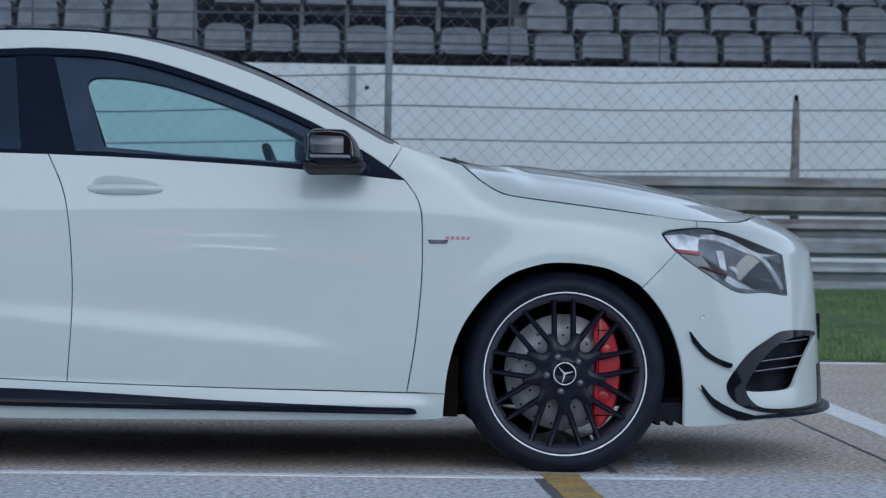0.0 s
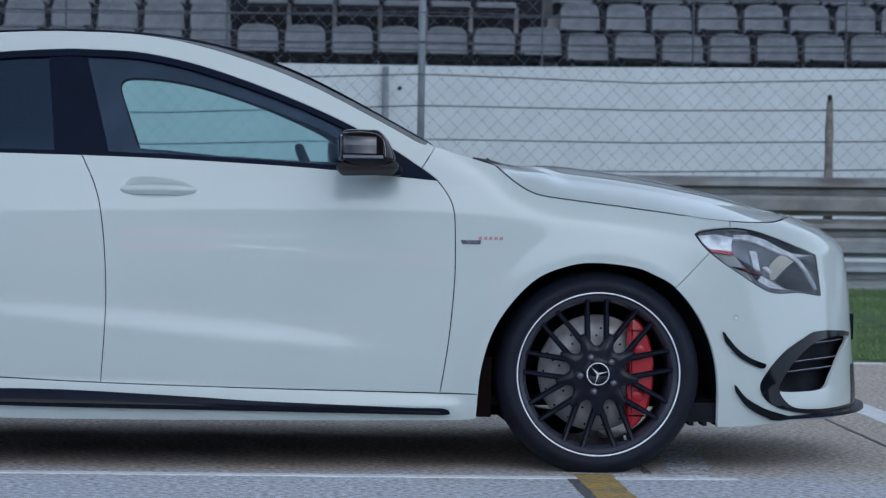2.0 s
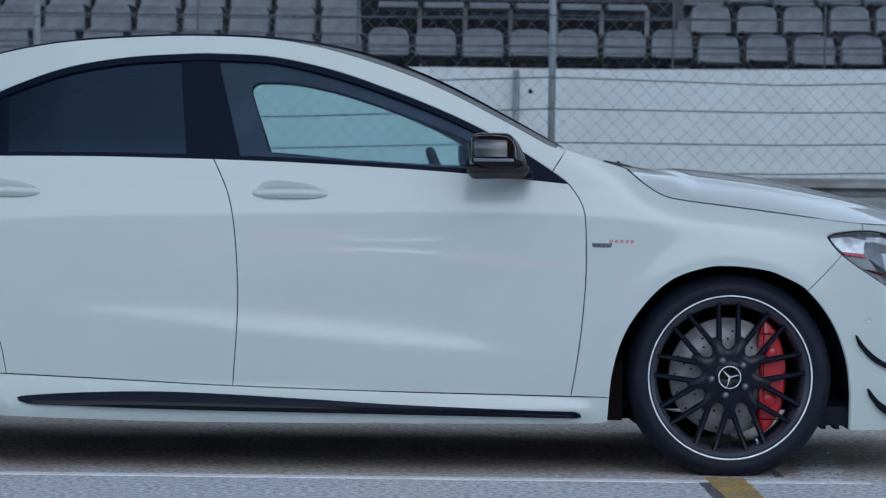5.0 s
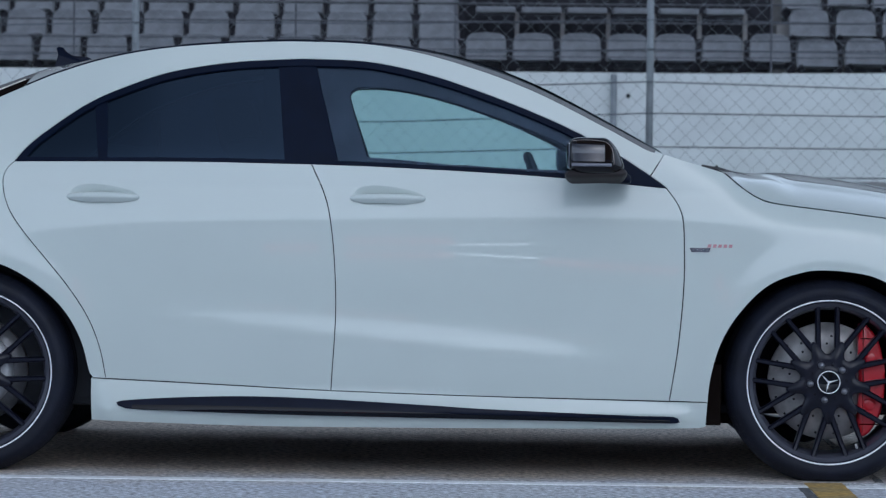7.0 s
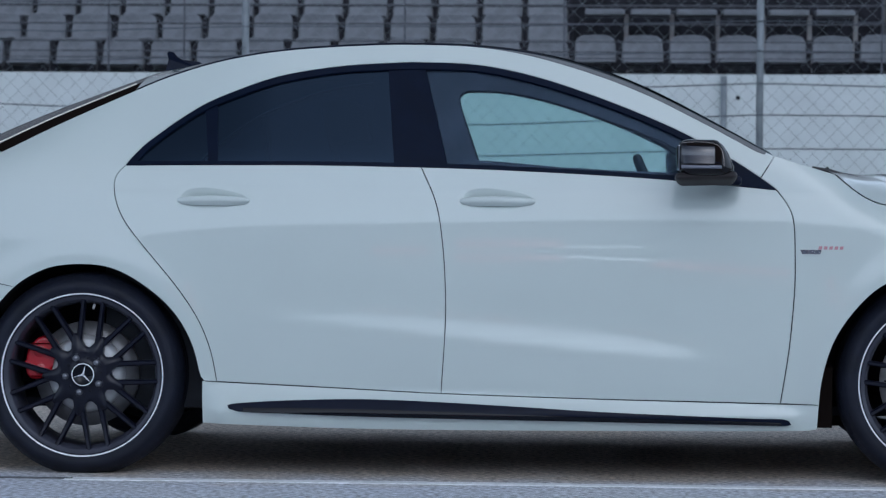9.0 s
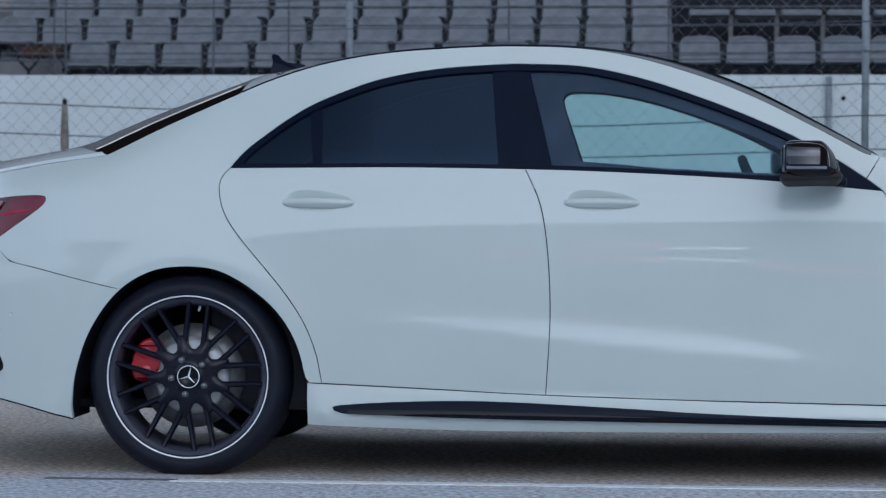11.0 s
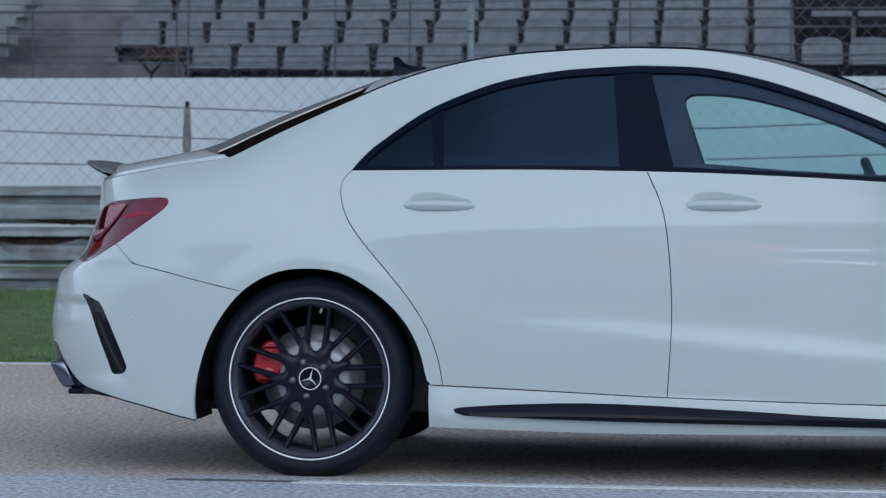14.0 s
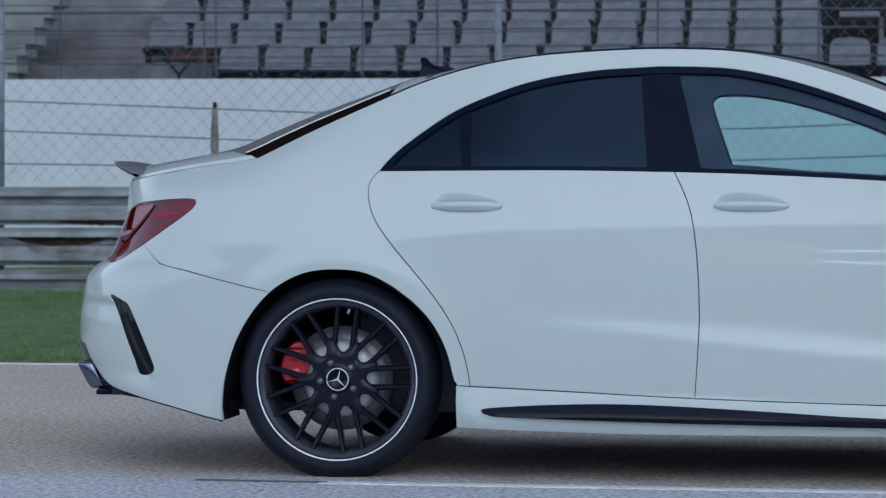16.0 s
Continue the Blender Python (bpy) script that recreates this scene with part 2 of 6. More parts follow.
wash_ramp.inputs["From Min"].default_value, wash_ramp.inputs["From Max"].default_value, wash_ramp.inputs["To Max"].default_value = 0.36, 0.7, 0.45
wash_links.new(wash_at.outputs["Object"], wash_noise.inputs["Vector"])
wash_links.new(wash_noise.outputs["Fac"], wash_ramp.inputs["Value"])
wash_links.new(wash_ramp.outputs["Result"], wash_nodes["Principled BSDF"].inputs["Alpha"])
PIT = material("blue_grey_facade", (0.24, 0.255, 0.28), 0.8, vary=0.2, scale=0.6, second=(0.15, 0.165, 0.19), second_scale=0.12)
# near-black of brackets, feet and fittings; also painted shade in the stand opening
BRACKET_AND_SHADE = material("dark_bracket_and_shade", (0.024, 0.024, 0.03), 0.8, spec=0.1, vary=0.3, scale=8)
nodes, links = GALVANISED.node_tree.nodes, GALVANISED.node_tree.links
stain_at, stretch_x, stain, stain_edge, stain_mix = (nodes.new(k) for k in ("ShaderNodeTexCoord", "ShaderNodeMapping", "ShaderNodeTexNoise", "ShaderNodeMapRange", "ShaderNodeMix"))
stretch_x.inputs["Scale"].default_value = (0.55, 1.0, 4.0)
stain.inputs["Scale"].default_value, stain.inputs["Detail"].default_value = 1.6, 7
stain_edge.inputs["From Min"].default_value, stain_edge.inputs["From Max"].default_value = 0.57, 0.72
stain_mix.data_type = "RGBA"
stain_mix.inputs["B"].default_value = (0.1, 0.066, 0.048, 1)
links.new(stain_at.outputs["Object"], stretch_x.inputs["Vector"])
links.new(stretch_x.outputs["Vector"], stain.inputs["Vector"])
links.new(stain.outputs["Fac"], stain_edge.inputs["Value"])
links.new(stain_edge.outputs["Result"], stain_mix.inputs["Factor"])
steel = nodes["Principled BSDF"].inputs["Base Color"]
links.new(steel.links[0].from_socket, stain_mix.inputs["A"])
links.new(stain_mix.outputs["Result"], steel)
PEG = material("weathered_wood", (0.22, 0.2, 0.18), 0.9, vary=0.35, scale=14)


# ---- helpers of this scene ----
def finish(name, me, mat, parent=None, label="", smooth=False):
    if mat:
        me.materials.append(mat)
    if smooth:
        me.polygons.foreach_set("use_smooth", [True] * len(me.polygons))
    ob = new(name, me)
    if parent:
        ob.parent = parent
    if label:
        ob["label"] = label
    return ob


def part(name, bm, mat, parent, label="", smooth=False):
    me = bpy.data.meshes.new(name)
    bmesh.ops.recalc_face_normals(bm, faces=bm.faces)
    bm.to_mesh(me)
    bm.free()
    return finish(name, me, mat, parent, label, smooth)


def mesh(name, verts, faces, mat, parent=None, label="", smooth=False):
    me = bpy.data.meshes.new(name)
    me.from_pydata([tuple(map(float, v)) for v in verts], [], [tuple(map(int, f)) for f in faces])
    me.update()
    return finish(name, me, mat, parent, label, smooth)


def block(bm, x0, x1, y0, y1, z0, z1, bevel=0.0):
    made = bmesh.ops.create_cube(bm, size=1.0, matrix=Matrix.Translation(((x0 + x1) / 2, (y0 + y1) / 2, (z0 + z1) / 2)) @ Matrix.Diagonal((x1 - x0, y1 - y0, z1 - z0, 1)))
    if bevel:
        edges = list({e for v in made["verts"] for e in v.link_edges})
        bmesh.ops.bevel(bm, geom=edges, offset=bevel, segments=2, affect="EDGES", profile=0.6)
    return bm


def lathe(profile, n=96, closed=False):
    """Verts and faces of a profile (radius, y) turned about the y axis."""
    p = np.array(profile, float)
    a = np.linspace(0, 2 * np.pi, n, endpoint=False)
    v = np.stack([np.outer(np.sin(a), p[:, 0]), np.repeat(p[None, :, 1], n, 0), np.outer(np.cos(a), p[:, 0])], -1).reshape(-1, 3)
    k, f = len(p), []
    for i in range(n):
        for j in range(k if closed else k - 1):
            j2 = (j + 1) % k
            f.append((i * k + j, i * k + j2, (i + 1) % n * k + j2, (i + 1) % n * k + j))
    return v, f


def tube(bm, a, b, r, n=6):
    """A straight rod from a to b."""
    a, b = Vector(a), Vector(b)
    turn = (b - a).to_track_quat("Z", "Y").to_matrix().to_4x4()
    bmesh.ops.create_cone(bm, cap_ends=True, segments=n, radius1=r, radius2=r, depth=(b - a).length, matrix=Matrix.Translation((a + b) / 2) @ turn)
    return bm


def loft(fn, us, vs):
    """Verts, faces of the sheet fn(u, v)."""
    g = np.array([[fn(u, v) for v in vs] for u in us])
    k = len(vs)
    f = [(i * k + j, (i + 1) * k + j, (i + 1) * k + j + 1, i * k + j + 1) for i in range(len(us) - 1) for j in range(k - 1)]
    return g.reshape(-1, 3), f


def pipe(points, r, n=6):
    """Verts, faces of one bent rod through the points."""
    verts, faces = [], []
    for i, p in enumerate(points):
        a, b = Vector(points[max(i - 1, 0)]), Vector(points[min(i + 1, len(points) - 1)])
        d = (b - a).normalized()
        s = d.cross(Vector((0, 0, 1)) if abs(d.z) < 0.9 else Vector((0, 1, 0))).normalized()
        u = s.cross(d)
        for k in range(n):
            t = 2 * math.pi * k / n
            verts.append(tuple(Vector(p) + r * (math.cos(t) * s + math.sin(t) * u)))
    for i in range(len(points) - 1):
        for k in range(n):
            faces.append((i * n + k, i * n + (k + 1) % n, (i + 1) * n + (k + 1) % n, (i + 1) * n + k))
    return verts, faces + [tuple(range(n)), tuple(range(len(verts) - n, len(verts)))]


# ---- the flank of the car ----
def curve(pts, n=12, closed=False):
    """Catmull-Rom through pts, n steps per span."""
    p = np.array(pts, float)
    if closed:
        p = np.vstack([p[-1], p, p[0], p[1]])
    else:
        p = np.vstack([2 * p[0] - p[1], p, 2 * p[-1] - p[-2]])
    t = np.linspace(0, 1, n, endpoint=False)[:, None]
    out = []
    for a, b, c, d in zip(p[:-3], p[1:-2], p[2:-1], p[3:]):
        out.append(0.5 * (2 * b + (c - a) * t + (2 * a - 5 * b + 4 * c - d) * t ** 2 + (3 * b - a - 3 * c + d) * t ** 3))
    out = np.vstack(out)
    return out if closed else np.vstack([out, p[-2]])


def along(pts):
    c = curve(pts, 16)
    o = np.argsort(c[:, 0])
    return lambda v: np.interp(v, c[o, 0], c[o, 1])


def soft(z, z0, w):
    return w * np.logaddexp(0, (z - z0) / w)


def fade(x, a, b):
    t = np.clip((x - a) / (b - a), 0, 1)
    return t * t * (3 - 2 * t)


NOSE, TAIL = 2.72, -0.05
nose_tip = along([(0.02, 3.58), (0.12, 3.64), (0.2, 3.655), (0.36, 3.645), (0.55, 3.63), (0.66, 3.615), (0.71, 3.60), (0.76, 3.545), (0.8, 3.46), (0.84, 3.36), (0.9, 3.2), (1.4, 3.1)])
tail_tip = along([(0.02, -0.74), (0.15, -0.86), (0.25, -0.95), (0.35, -1.0), (0.47, -1.01), (0.56, -0.995), (0.62, -0.98), (0.66, -0.945), (0.69, -0.9), (0.74, -0.875), (0.82, -0.845), (0.88, -0.84), (0.95, -0.84), (1.05, -0.83), (1.4, -0.82)])
line_height = along([(-1.2, 0.74), (0.0, 0.745), (0.3, 0.77), (0.55, 0.79), (1.08, 0.806), (1.8, 0.821), (2.15, 0.82), (2.33, 0.81), (2.62, 0.795), (3.7, 0.78)])
hood_seam = along([(2.2, 1.02), (2.36, 0.968), (2.43, 0.92), (2.54, 0.872), (2.7, 0.85), (3.05, 0.807), (3.25, 0.798), (3.6, 0.79)])
trunk_edge = along([(-1.1, 0.89), (-0.74, 0.953), (-0.34, 1.022), (0.1, 1.23), (0.3, 1.4)])


def half_width(x, z):
    """How far the car's flank lies from its middle plane."""
    x, z = np.asarray(x, float), np.asarray(z, float)
    mid = fade(x, -0.15, 0.5) * (1 - fade(x, 2.4, 2.95))
    low = (0.45 + 0.55 * fade(x, 0.6, 1.5)) * fade(x, 0.2, 0.75) * (1 - fade(x, 1.65, 2.3))
    line = line_height(x)
    crease = 0.485 - 0.085 * (x - 0.75)
    w = 0.15 * (z - 0.28) - 0.12 * soft(z, 0.28, 0.025)
    w += low * 0.4 * (soft(z, crease + 0.036, 0.022) - soft(z, crease - 0.005, 0.007) + 0.041)
    w -= 0.15 * np.clip(z - 0.4, 0, 0.5) ** 2
    w += mid * 0.02 * soft(z, line - 0.03, 0.008)
    w -= (0.08 + 0.038 * mid) * soft(z, line, 0.0025)
    w -= 0.08 * soft(z, 0.89, 0.02) + 0.17 * soft(z, 0.985, 0.02)
    w -= fade(x, 2.15, 2.5) * 0.75 * soft(z, hood_seam(x) - 0.05, 0.018)
    w -= (1 - fade(x, -0.3, 0.25)) * 1.3 * soft(z, trunk_edge(x) - 0.06, 0.02)
    # the shoulder that runs from the tail lamp towards the rear door
    shoulder = 0.912 - 0.03 * (x + 0.7)
    w += (1 - fade(x, 0.0, 0.6)) * (0.1 * soft(z, shoulder - 0.035, 0.012) - 0.26 * soft(z, shoulder, 0.006))
    between = fade(x, 0.36, 0.46) * (1 - fade(x, 2.2, 2.33))
    w += between * (0.6 * soft(0.304 - 0.0285 * x - z, 0, 0.004) - 0.95 * soft(0.2 - z, 0, 0.006))
    front = fade(x, 3.15, 3.32)
    # the recessed outer panel of the rear bumper and its flared foot
    vent_x = -0.75 + 0.553 * (0.569 - z)
    w -= 0.016 * fade(vent_x - x, -0.004, 0.02) * (1 - fade(z, 0.54, 0.556)) * fade(z, 0.27, 0.33)
    w += (1 - fade(x, -0.44, -0.38)) * 0.3 * (soft(0.285 - z, 0, 0.015) - 0.5 * soft(0.21 - z, 0, 0.01))
    w -= front * 0.2 * (np.clip(z, 0.25, 0.62) - 0.43)
    w += front * (0.4 * soft(0.262 - z, 0, 0.006) - 0.6 * soft(0.2 - z, 0, 0.006))
    for cx in (0.0, 2.699):
        d = np.hypot(x - cx, z - 0.312)
        w += 0.007 * np.exp(-((d - 0.37) / 0.055) ** 2)
    w += 0.872
    u = np.clip((x - NOSE) / (nose_tip(z) - NOSE), 0, 1)
    w = w * np.sqrt(np.clip(1 - u ** 2.5, 0, 1)) ** 0.95
    u = np.clip((TAIL - x) / (TAIL - tail_tip(z)), 0, 1)
    return w * np.sqrt(np.clip(1 - u ** 4, 0, 1)) ** 0.95


def unroll(p):
    x, z = p[:, 0], p[:, 1]
    u = np.clip((x - NOSE) / (nose_tip(z) - NOSE), 0, 1)
    w = np.clip((TAIL - x) / (TAIL - tail_tip(z)), 0, 1)
    s = np.clip(x, TAIL, NOSE) + 1.5 * (1 - np.sqrt(1 - u)) - 1.5 * (1 - np.sqrt(1 - w))
    return np.stack([s, z], 1)


def rolled(p, off=0.0):
    s, z = p[:, 0], p[:, 1]
    t, b = np.clip((s - NOSE) / 1.5, 0, 1), np.clip((TAIL - s) / 1.5, 0, 1)
    x = np.clip(s, TAIL, NOSE) + (nose_tip(z) - NOSE) * (1 - (1 - t) ** 2) - (TAIL - tail_tip(z)) * (1 - (1 - b) ** 2)
    return np.stack([x, -np.maximum(half_width(x, z) - off, 0.0), z], 1)


def facing(p):
    h = 0.0015
    dx = np.stack([p[:, 0] + h, p[:, 1]], 1), np.stack([p[:, 0] - h, p[:, 1]], 1)
    dz = np.stack([p[:, 0], p[:, 1] + h], 1), np.stack([p[:, 0], p[:, 1] - h], 1)
    n = np.cross(rolled(dx[0]) - rolled(dx[1]), rolled(dz[0]) - rolled(dz[1]))
    return n / np.maximum(np.linalg.norm(n, axis=1, keepdims=True), 1e-12)


def inside(p, loops):
    hit = np.zeros(len(p), bool)
    for loop in loops:
        a, b = loop, np.roll(loop, -1, 0)
        for (x0, y0), (x1, y1) in zip(a, b):
            if y0 != y1:
                hit ^= ((y0 > p[:, 1]) != (y1 > p[:, 1])) & (p[:, 0] < (x1 - x0) * (p[:, 1] - y0) / (y1 - y0) + x0)
    return hit


def evenly(loop, step):
    q = np.vstack([loop, loop[:1]])
    d = np.r_[0, np.cumsum(np.hypot(*np.diff(q, axis=0).T))]
    t = np.linspace(0, d[-1], max(8, int(d[-1] / step)), endpoint=False)
    # corners stay
    corner = []
    for i in range(len(loop)):
        a, b = loop[i] - loop[i - 1], loop[(i + 1) % len(loop)] - loop[i]
        la, lb = np.hypot(*a), np.hypot(*b)
        if la > 1e-6 and lb > 1e-6 and (a @ b) / (la * lb) < 0.9:
            corner.append(d[i])
    t = np.array([v for v in t if all(abs(v - c) > 0.4 * step for c in corner)] + corner)
    t.sort()
    return np.stack([np.interp(t, d, q[:, 0]), np.interp(t, d, q[:, 1])], 1)


def shrunk(loop, gap, sign):
    a, b = loop - np.roll(loop, 1, 0), np.roll(loop, -1, 0) - loop
    n = a / np.maximum(np.hypot(*a.T)[:, None], 1e-9) + b / np.maximum(np.hypot(*b.T)[:, None], 1e-9)
    n = np.stack([-n[:, 1], n[:, 0]], 1)
    n /= np.maximum(np.hypot(*n.T)[:, None], 1e-9)
    return loop + sign * gap * n, -sign * n


def area(loop):
    x, y = loop.T
    return 0.5 * np.sum(x * np.roll(y, -1) - np.roll(x, -1) * y)


def panel(name, loops, mat, parent, label="", off=0.0, gap=0.0022, lip=0.016, step=0.026, sides=(-1,), rim=0.012, dish=0.0, crisp=False):
    """A piece of the flank within loops of (x, z), with turned-in edges; off: metres below the skin. The outlines run in the skin's unrolled plane."""
    loops = [unroll(np.array(q, float)) for q in loops]
    rings, outs = [], []
    for k, q in enumerate(loops):
        q = evenly(q, rim)
        turn = np.sign(area(q)) * (1 if k == 0 else -1)
        q, o = shrunk(q, gap, turn)
        rings.append(q)
        outs.append(o)
    lo, hi = rings[0].min(0), rings[0].max(0)
    gx, gz = np.meshgrid(np.arange(lo[0], hi[0], step), np.arange(lo[1], hi[1], step * 0.8))
    gx = gx + (np.arange(gx.shape[0]) % 2)[:, None] * step / 2
    grid = np.stack([gx.ravel(), gz.ravel()], 1)
    grid = grid[inside(grid, rings)]
    if crisp:
        xs = np.arange(-0.3, 2.8, 0.012)
        rows = [np.stack([xs, line_height(xs) + d], 1) for d in (-0.042, -0.036, -0.03, -0.024, -0.018, -0.009, -0.004, 0.0, 0.004, 0.009)]
        rows = unroll(np.vstack(rows))
        rows = rows[inside(rows, rings)]
        far = np.abs(grid[:, 1] - line_height(grid[:, 0]) + 0.016) > 0.036
        grid = np.vstack([grid[far | (grid[:, 0] < -0.3) | (grid[:, 0] > 2.8)], rows])
    edge = np.vstack(rings)
    keep = np.ones(len(grid), bool)
    for i in range(0, len(grid), 400):
        d = np.abs(grid[i:i + 400, None, :] - edge[None]).max(2).min(1)
        keep[i:i + 400] = d > 0.45 * rim
    grid = grid[keep]
    pts = np.vstack([edge, grid])
    links, at = [], 0
    for q in rings:
        links += [(at + i, at + (i + 1) % len(q)) for i in range(len(q))]
        at += len(q)
    from_cdt = geometry.delaunay_2d_cdt([Vector(p) for p in pts], links, [], 0, 1e-6)
    flat = np.array([tuple(v) for v in from_cdt[0]])
    tris = np.array(from_cdt[2])
    tris = tris[inside(flat[tris].mean(1), rings)]
    order = [o[0] if o else -1 for o in from_cdt[3]]
    skin, norm = rolled(flat, off), facing(flat)
    if dish:
        away = np.array([np.hypot(*(edge - q).T).min() for q in flat])
        skin = skin - norm * (dish * fade(away, 0.0, 0.032))[:, None]
    e = len(edge)
    back = {o: i for i, o in enumerate(order) if 0 <= o < e}
    ring_at = np.array([back.get(i, 0) for i in range(e)])
    out2 = np.vstack(outs)
    out3 = rolled(edge + 0.004 * out2, off) - rolled(edge, off)
    out3 /= np.maximum(np.linalg.norm(out3, axis=1, keepdims=True), 1e-9)
    top, deep = skin[ring_at], skin[ring_at] - lip * norm[ring_at]
    verts = np.vstack([skin, top, deep])
    normals = np.vstack([norm, 0.6 * out3 + 0.8 * norm[ring_at], out3])
    faces = [tuple(t) for t in tris]
    base, at = len(skin), 0
    for q in rings:
        for i in range(len(q)):
            a, b = at + i, at + (i + 1) % len(q)
            faces.append((base + a, base + b, base + e + b, base + e + a))
        at += len(q)
    made = []
    for side in sides:
        v, n = verts.copy(), normals.copy()
        f = faces
        if side > 0:
            v[:, 1] *= -1
            n[:, 1] *= -1
        # wind each face to agree with its normals
        g = []
        for q in f:
            c = np.cross(v[q[1]] - v[q[0]], v[q[2]] - v[q[0]])
            g.append(q if c @ n[list(q)].sum(0) >= 0 else q[::-1])
        me = bpy.data.meshes.new(name)
        me.from_pydata([tuple(p) for p in v.tolist()], [], [tuple(map(int, q)) for q in g])
        me.update()
        me.polygons.foreach_set("use_smooth", [True] * len(me.polygons))
        n /= np.maximum(np.linalg.norm(n, axis=1, keepdims=True), 1e-9)
        if not dish:
            me.normals_split_custom_set_from_vertices([tuple(p) for p in n.tolist()])
        made.append(finish(name, me, mat, parent, label))
    return made


def clip(loop, p, q):
    """The part of the loop to the left of the line p to q."""
    out = []
    d = np.array([q[1] - p[1], p[0] - q[0]])
    side = [-(np.array(v) - p) @ d for v in loop]
    for i in range(len(loop)):
        a, b = np.array(loop[i - 1]), np.array(loop[i])
        sa, sb = side[i - 1], side[i]
        if (sa >= 0) != (sb >= 0):
            out.append(a + (b - a) * sa / (sa - sb))
        if sb >= 0:
            out.append(b)
    return np.array(out)


# ---- the car ----
car = tagged(new("car"), "white four-door sports coupe with black wheels parked on asphalt", "car")
BOTH = (-1, 1)

FRONT_ARCH = curve([(2.316, 0.172), (2.33, 0.331), (2.38, 0.473), (2.489, 0.602), (2.606, 0.653), (2.703, 0.661), (2.811, 0.648), (2.87, 0.626), (2.938, 0.588), (3.013, 0.499), (3.062, 0.392), (3.082, 0.284), (3.086, 0.146)], 8)
REAR_ARCH = curve([(-0.371, 0.175), (-0.374, 0.224), (-0.358, 0.33), (-0.312, 0.458), (-0.228, 0.576), (-0.119, 0.645), (0.003, 0.662), (0.118, 0.642), (0.244, 0.562), (0.326, 0.465), (0.371, 0.34), (0.38, 0.169)], 8)
DOOR_FRONT = curve([(2.199, 0.247), (2.224, 0.417), (2.239, 0.595), (2.24, 0.719), (2.235, 0.817), (2.216, 0.869), (2.182, 0.915)], 8)
DOOR_SEAM = curve([(1.138, 0.269), (1.15, 0.49), (1.146, 0.65), (1.132, 0.789), (1.111, 0.88), (1.067, 0.978)], 8)
DOOR_REAR = curve([(0.43, 0.297), (0.41, 0.394), (0.37, 0.492), (0.298, 0.598), (0.17, 0.749), (0.115, 0.829), (0.095, 0.901), (0.101, 0.946), (0.128, 0.977)], 8)
BELT_REAR = curve([(0.128, 0.977), (0.4, 0.98), (0.72, 0.982), (1.067, 0.978)], 8)
BELT_FRONT = curve([(1.067, 0.978), (1.3, 0.972), (1.62, 0.958), (1.865, 0.943), (2.182, 0.915)], 8)
SILL_TOP = np.vstack([[(0.383, 0.2988)], curve([(0.43, 0.297), (0.8, 0.2825), (1.138, 0.269), (1.629, 0.257), (2.199, 0.247)], 10), [(2.32, 0.244)]])
HOOD_SEAM = curve([(2.367, 0.964), (2.421, 0.92), (2.475, 0.886), (2.53, 0.87), (2.693, 0.85), (2.875, 0.828), (3.043, 0.807), (3.125, 0.8)], 8)
HOOD_NOSE = curve([(3.125, 0.8), (3.161, 0.797), (3.266, 0.795), (3.316, 0.8), (3.373, 0.812), (3.43, 0.816)], 8)
ROOF_EDGE = curve([(2.176, 1.021), (2.149, 1.033), (1.971, 1.131), (1.792, 1.224), (1.611, 1.295), (1.431, 1.343), (1.243, 1.368), (1.062, 1.375), (0.881, 1.372), (0.627, 1.354), (0.428, 1.321), (0.267, 1.274), (0.142, 1.223), (-0.095, 1.113), (-0.282, 1.017)], 8)
TRUNK_EDGE = curve([(-0.282, 1.017), (-0.488, 0.988), (-0.588, 0.971), (-0.714, 0.951), (-0.8, 0.936)], 6)
ARC = curve([(0.128, 0.977), (0.16, 1.016), (0.211, 1.063), (0.349, 1.164), (0.472, 1.223), (0.614, 1.271), (0.794, 1.302), (0.974, 1.315), (1.065, 1.317), (1.245, 1.309), (1.43, 1.271), (1.613, 1.211), (1.793, 1.138), (1.936, 1.069), (2.042, 1.01), (2.132, 0.952)], 8)
HEAD_LAMP = curve([(3.001, 0.757), (3.026, 0.771), (3.125, 0.781), (3.203, 0.772), (3.29, 0.746), (3.38, 0.714)], 6)
HEAD_LAMP_LOW = np.vstack([curve([(3.438, 0.691), (3.449, 0.621), (3.456, 0.557)], 4), curve([(3.456, 0.557), (3.369, 0.571), (3.284, 0.57), (3.223, 0.59), (3.106, 0.66), (3.049, 0.701), (3.022, 0.728), (3.001, 0.757)], 6)])
TAIL_TOP = curve([(-0.782, 0.835), (-0.708, 0.866), (-0.626, 0.877), (-0.562, 0.883), (-0.491, 0.885), (-0.47, 0.875), (-0.488, 0.849), (-0.556, 0.802), (-0.658, 0.737)], 8)
TAIL_LOW = curve([(-0.658, 0.737), (-0.773, 0.679), (-0.825, 0.677)], 6)
BUMPER_SEAM = curve([(-0.658, 0.737), (-0.613, 0.694), (-0.582, 0.674), (-0.492, 0.654), (-0.36, 0.621), (-0.222, 0.59)], 6)


for high in (ROOF_EDGE, ARC):
    high[:, 1] -= 0.006 * fade(high[:, 1], 1.05, 1.25)
# the white pillar stops short of the windscreen's edge
PILLAR_EDGE = ROOF_EDGE - np.stack([0.004 * fade(ROOF_EDGE[:, 0], 1.25, 1.6), 0.012 * fade(ROOF_EDGE[:, 0], 1.2, 1.6) * (1 - fade(ROOF_EDGE[:, 0], 2.12, 2.176))], 1)


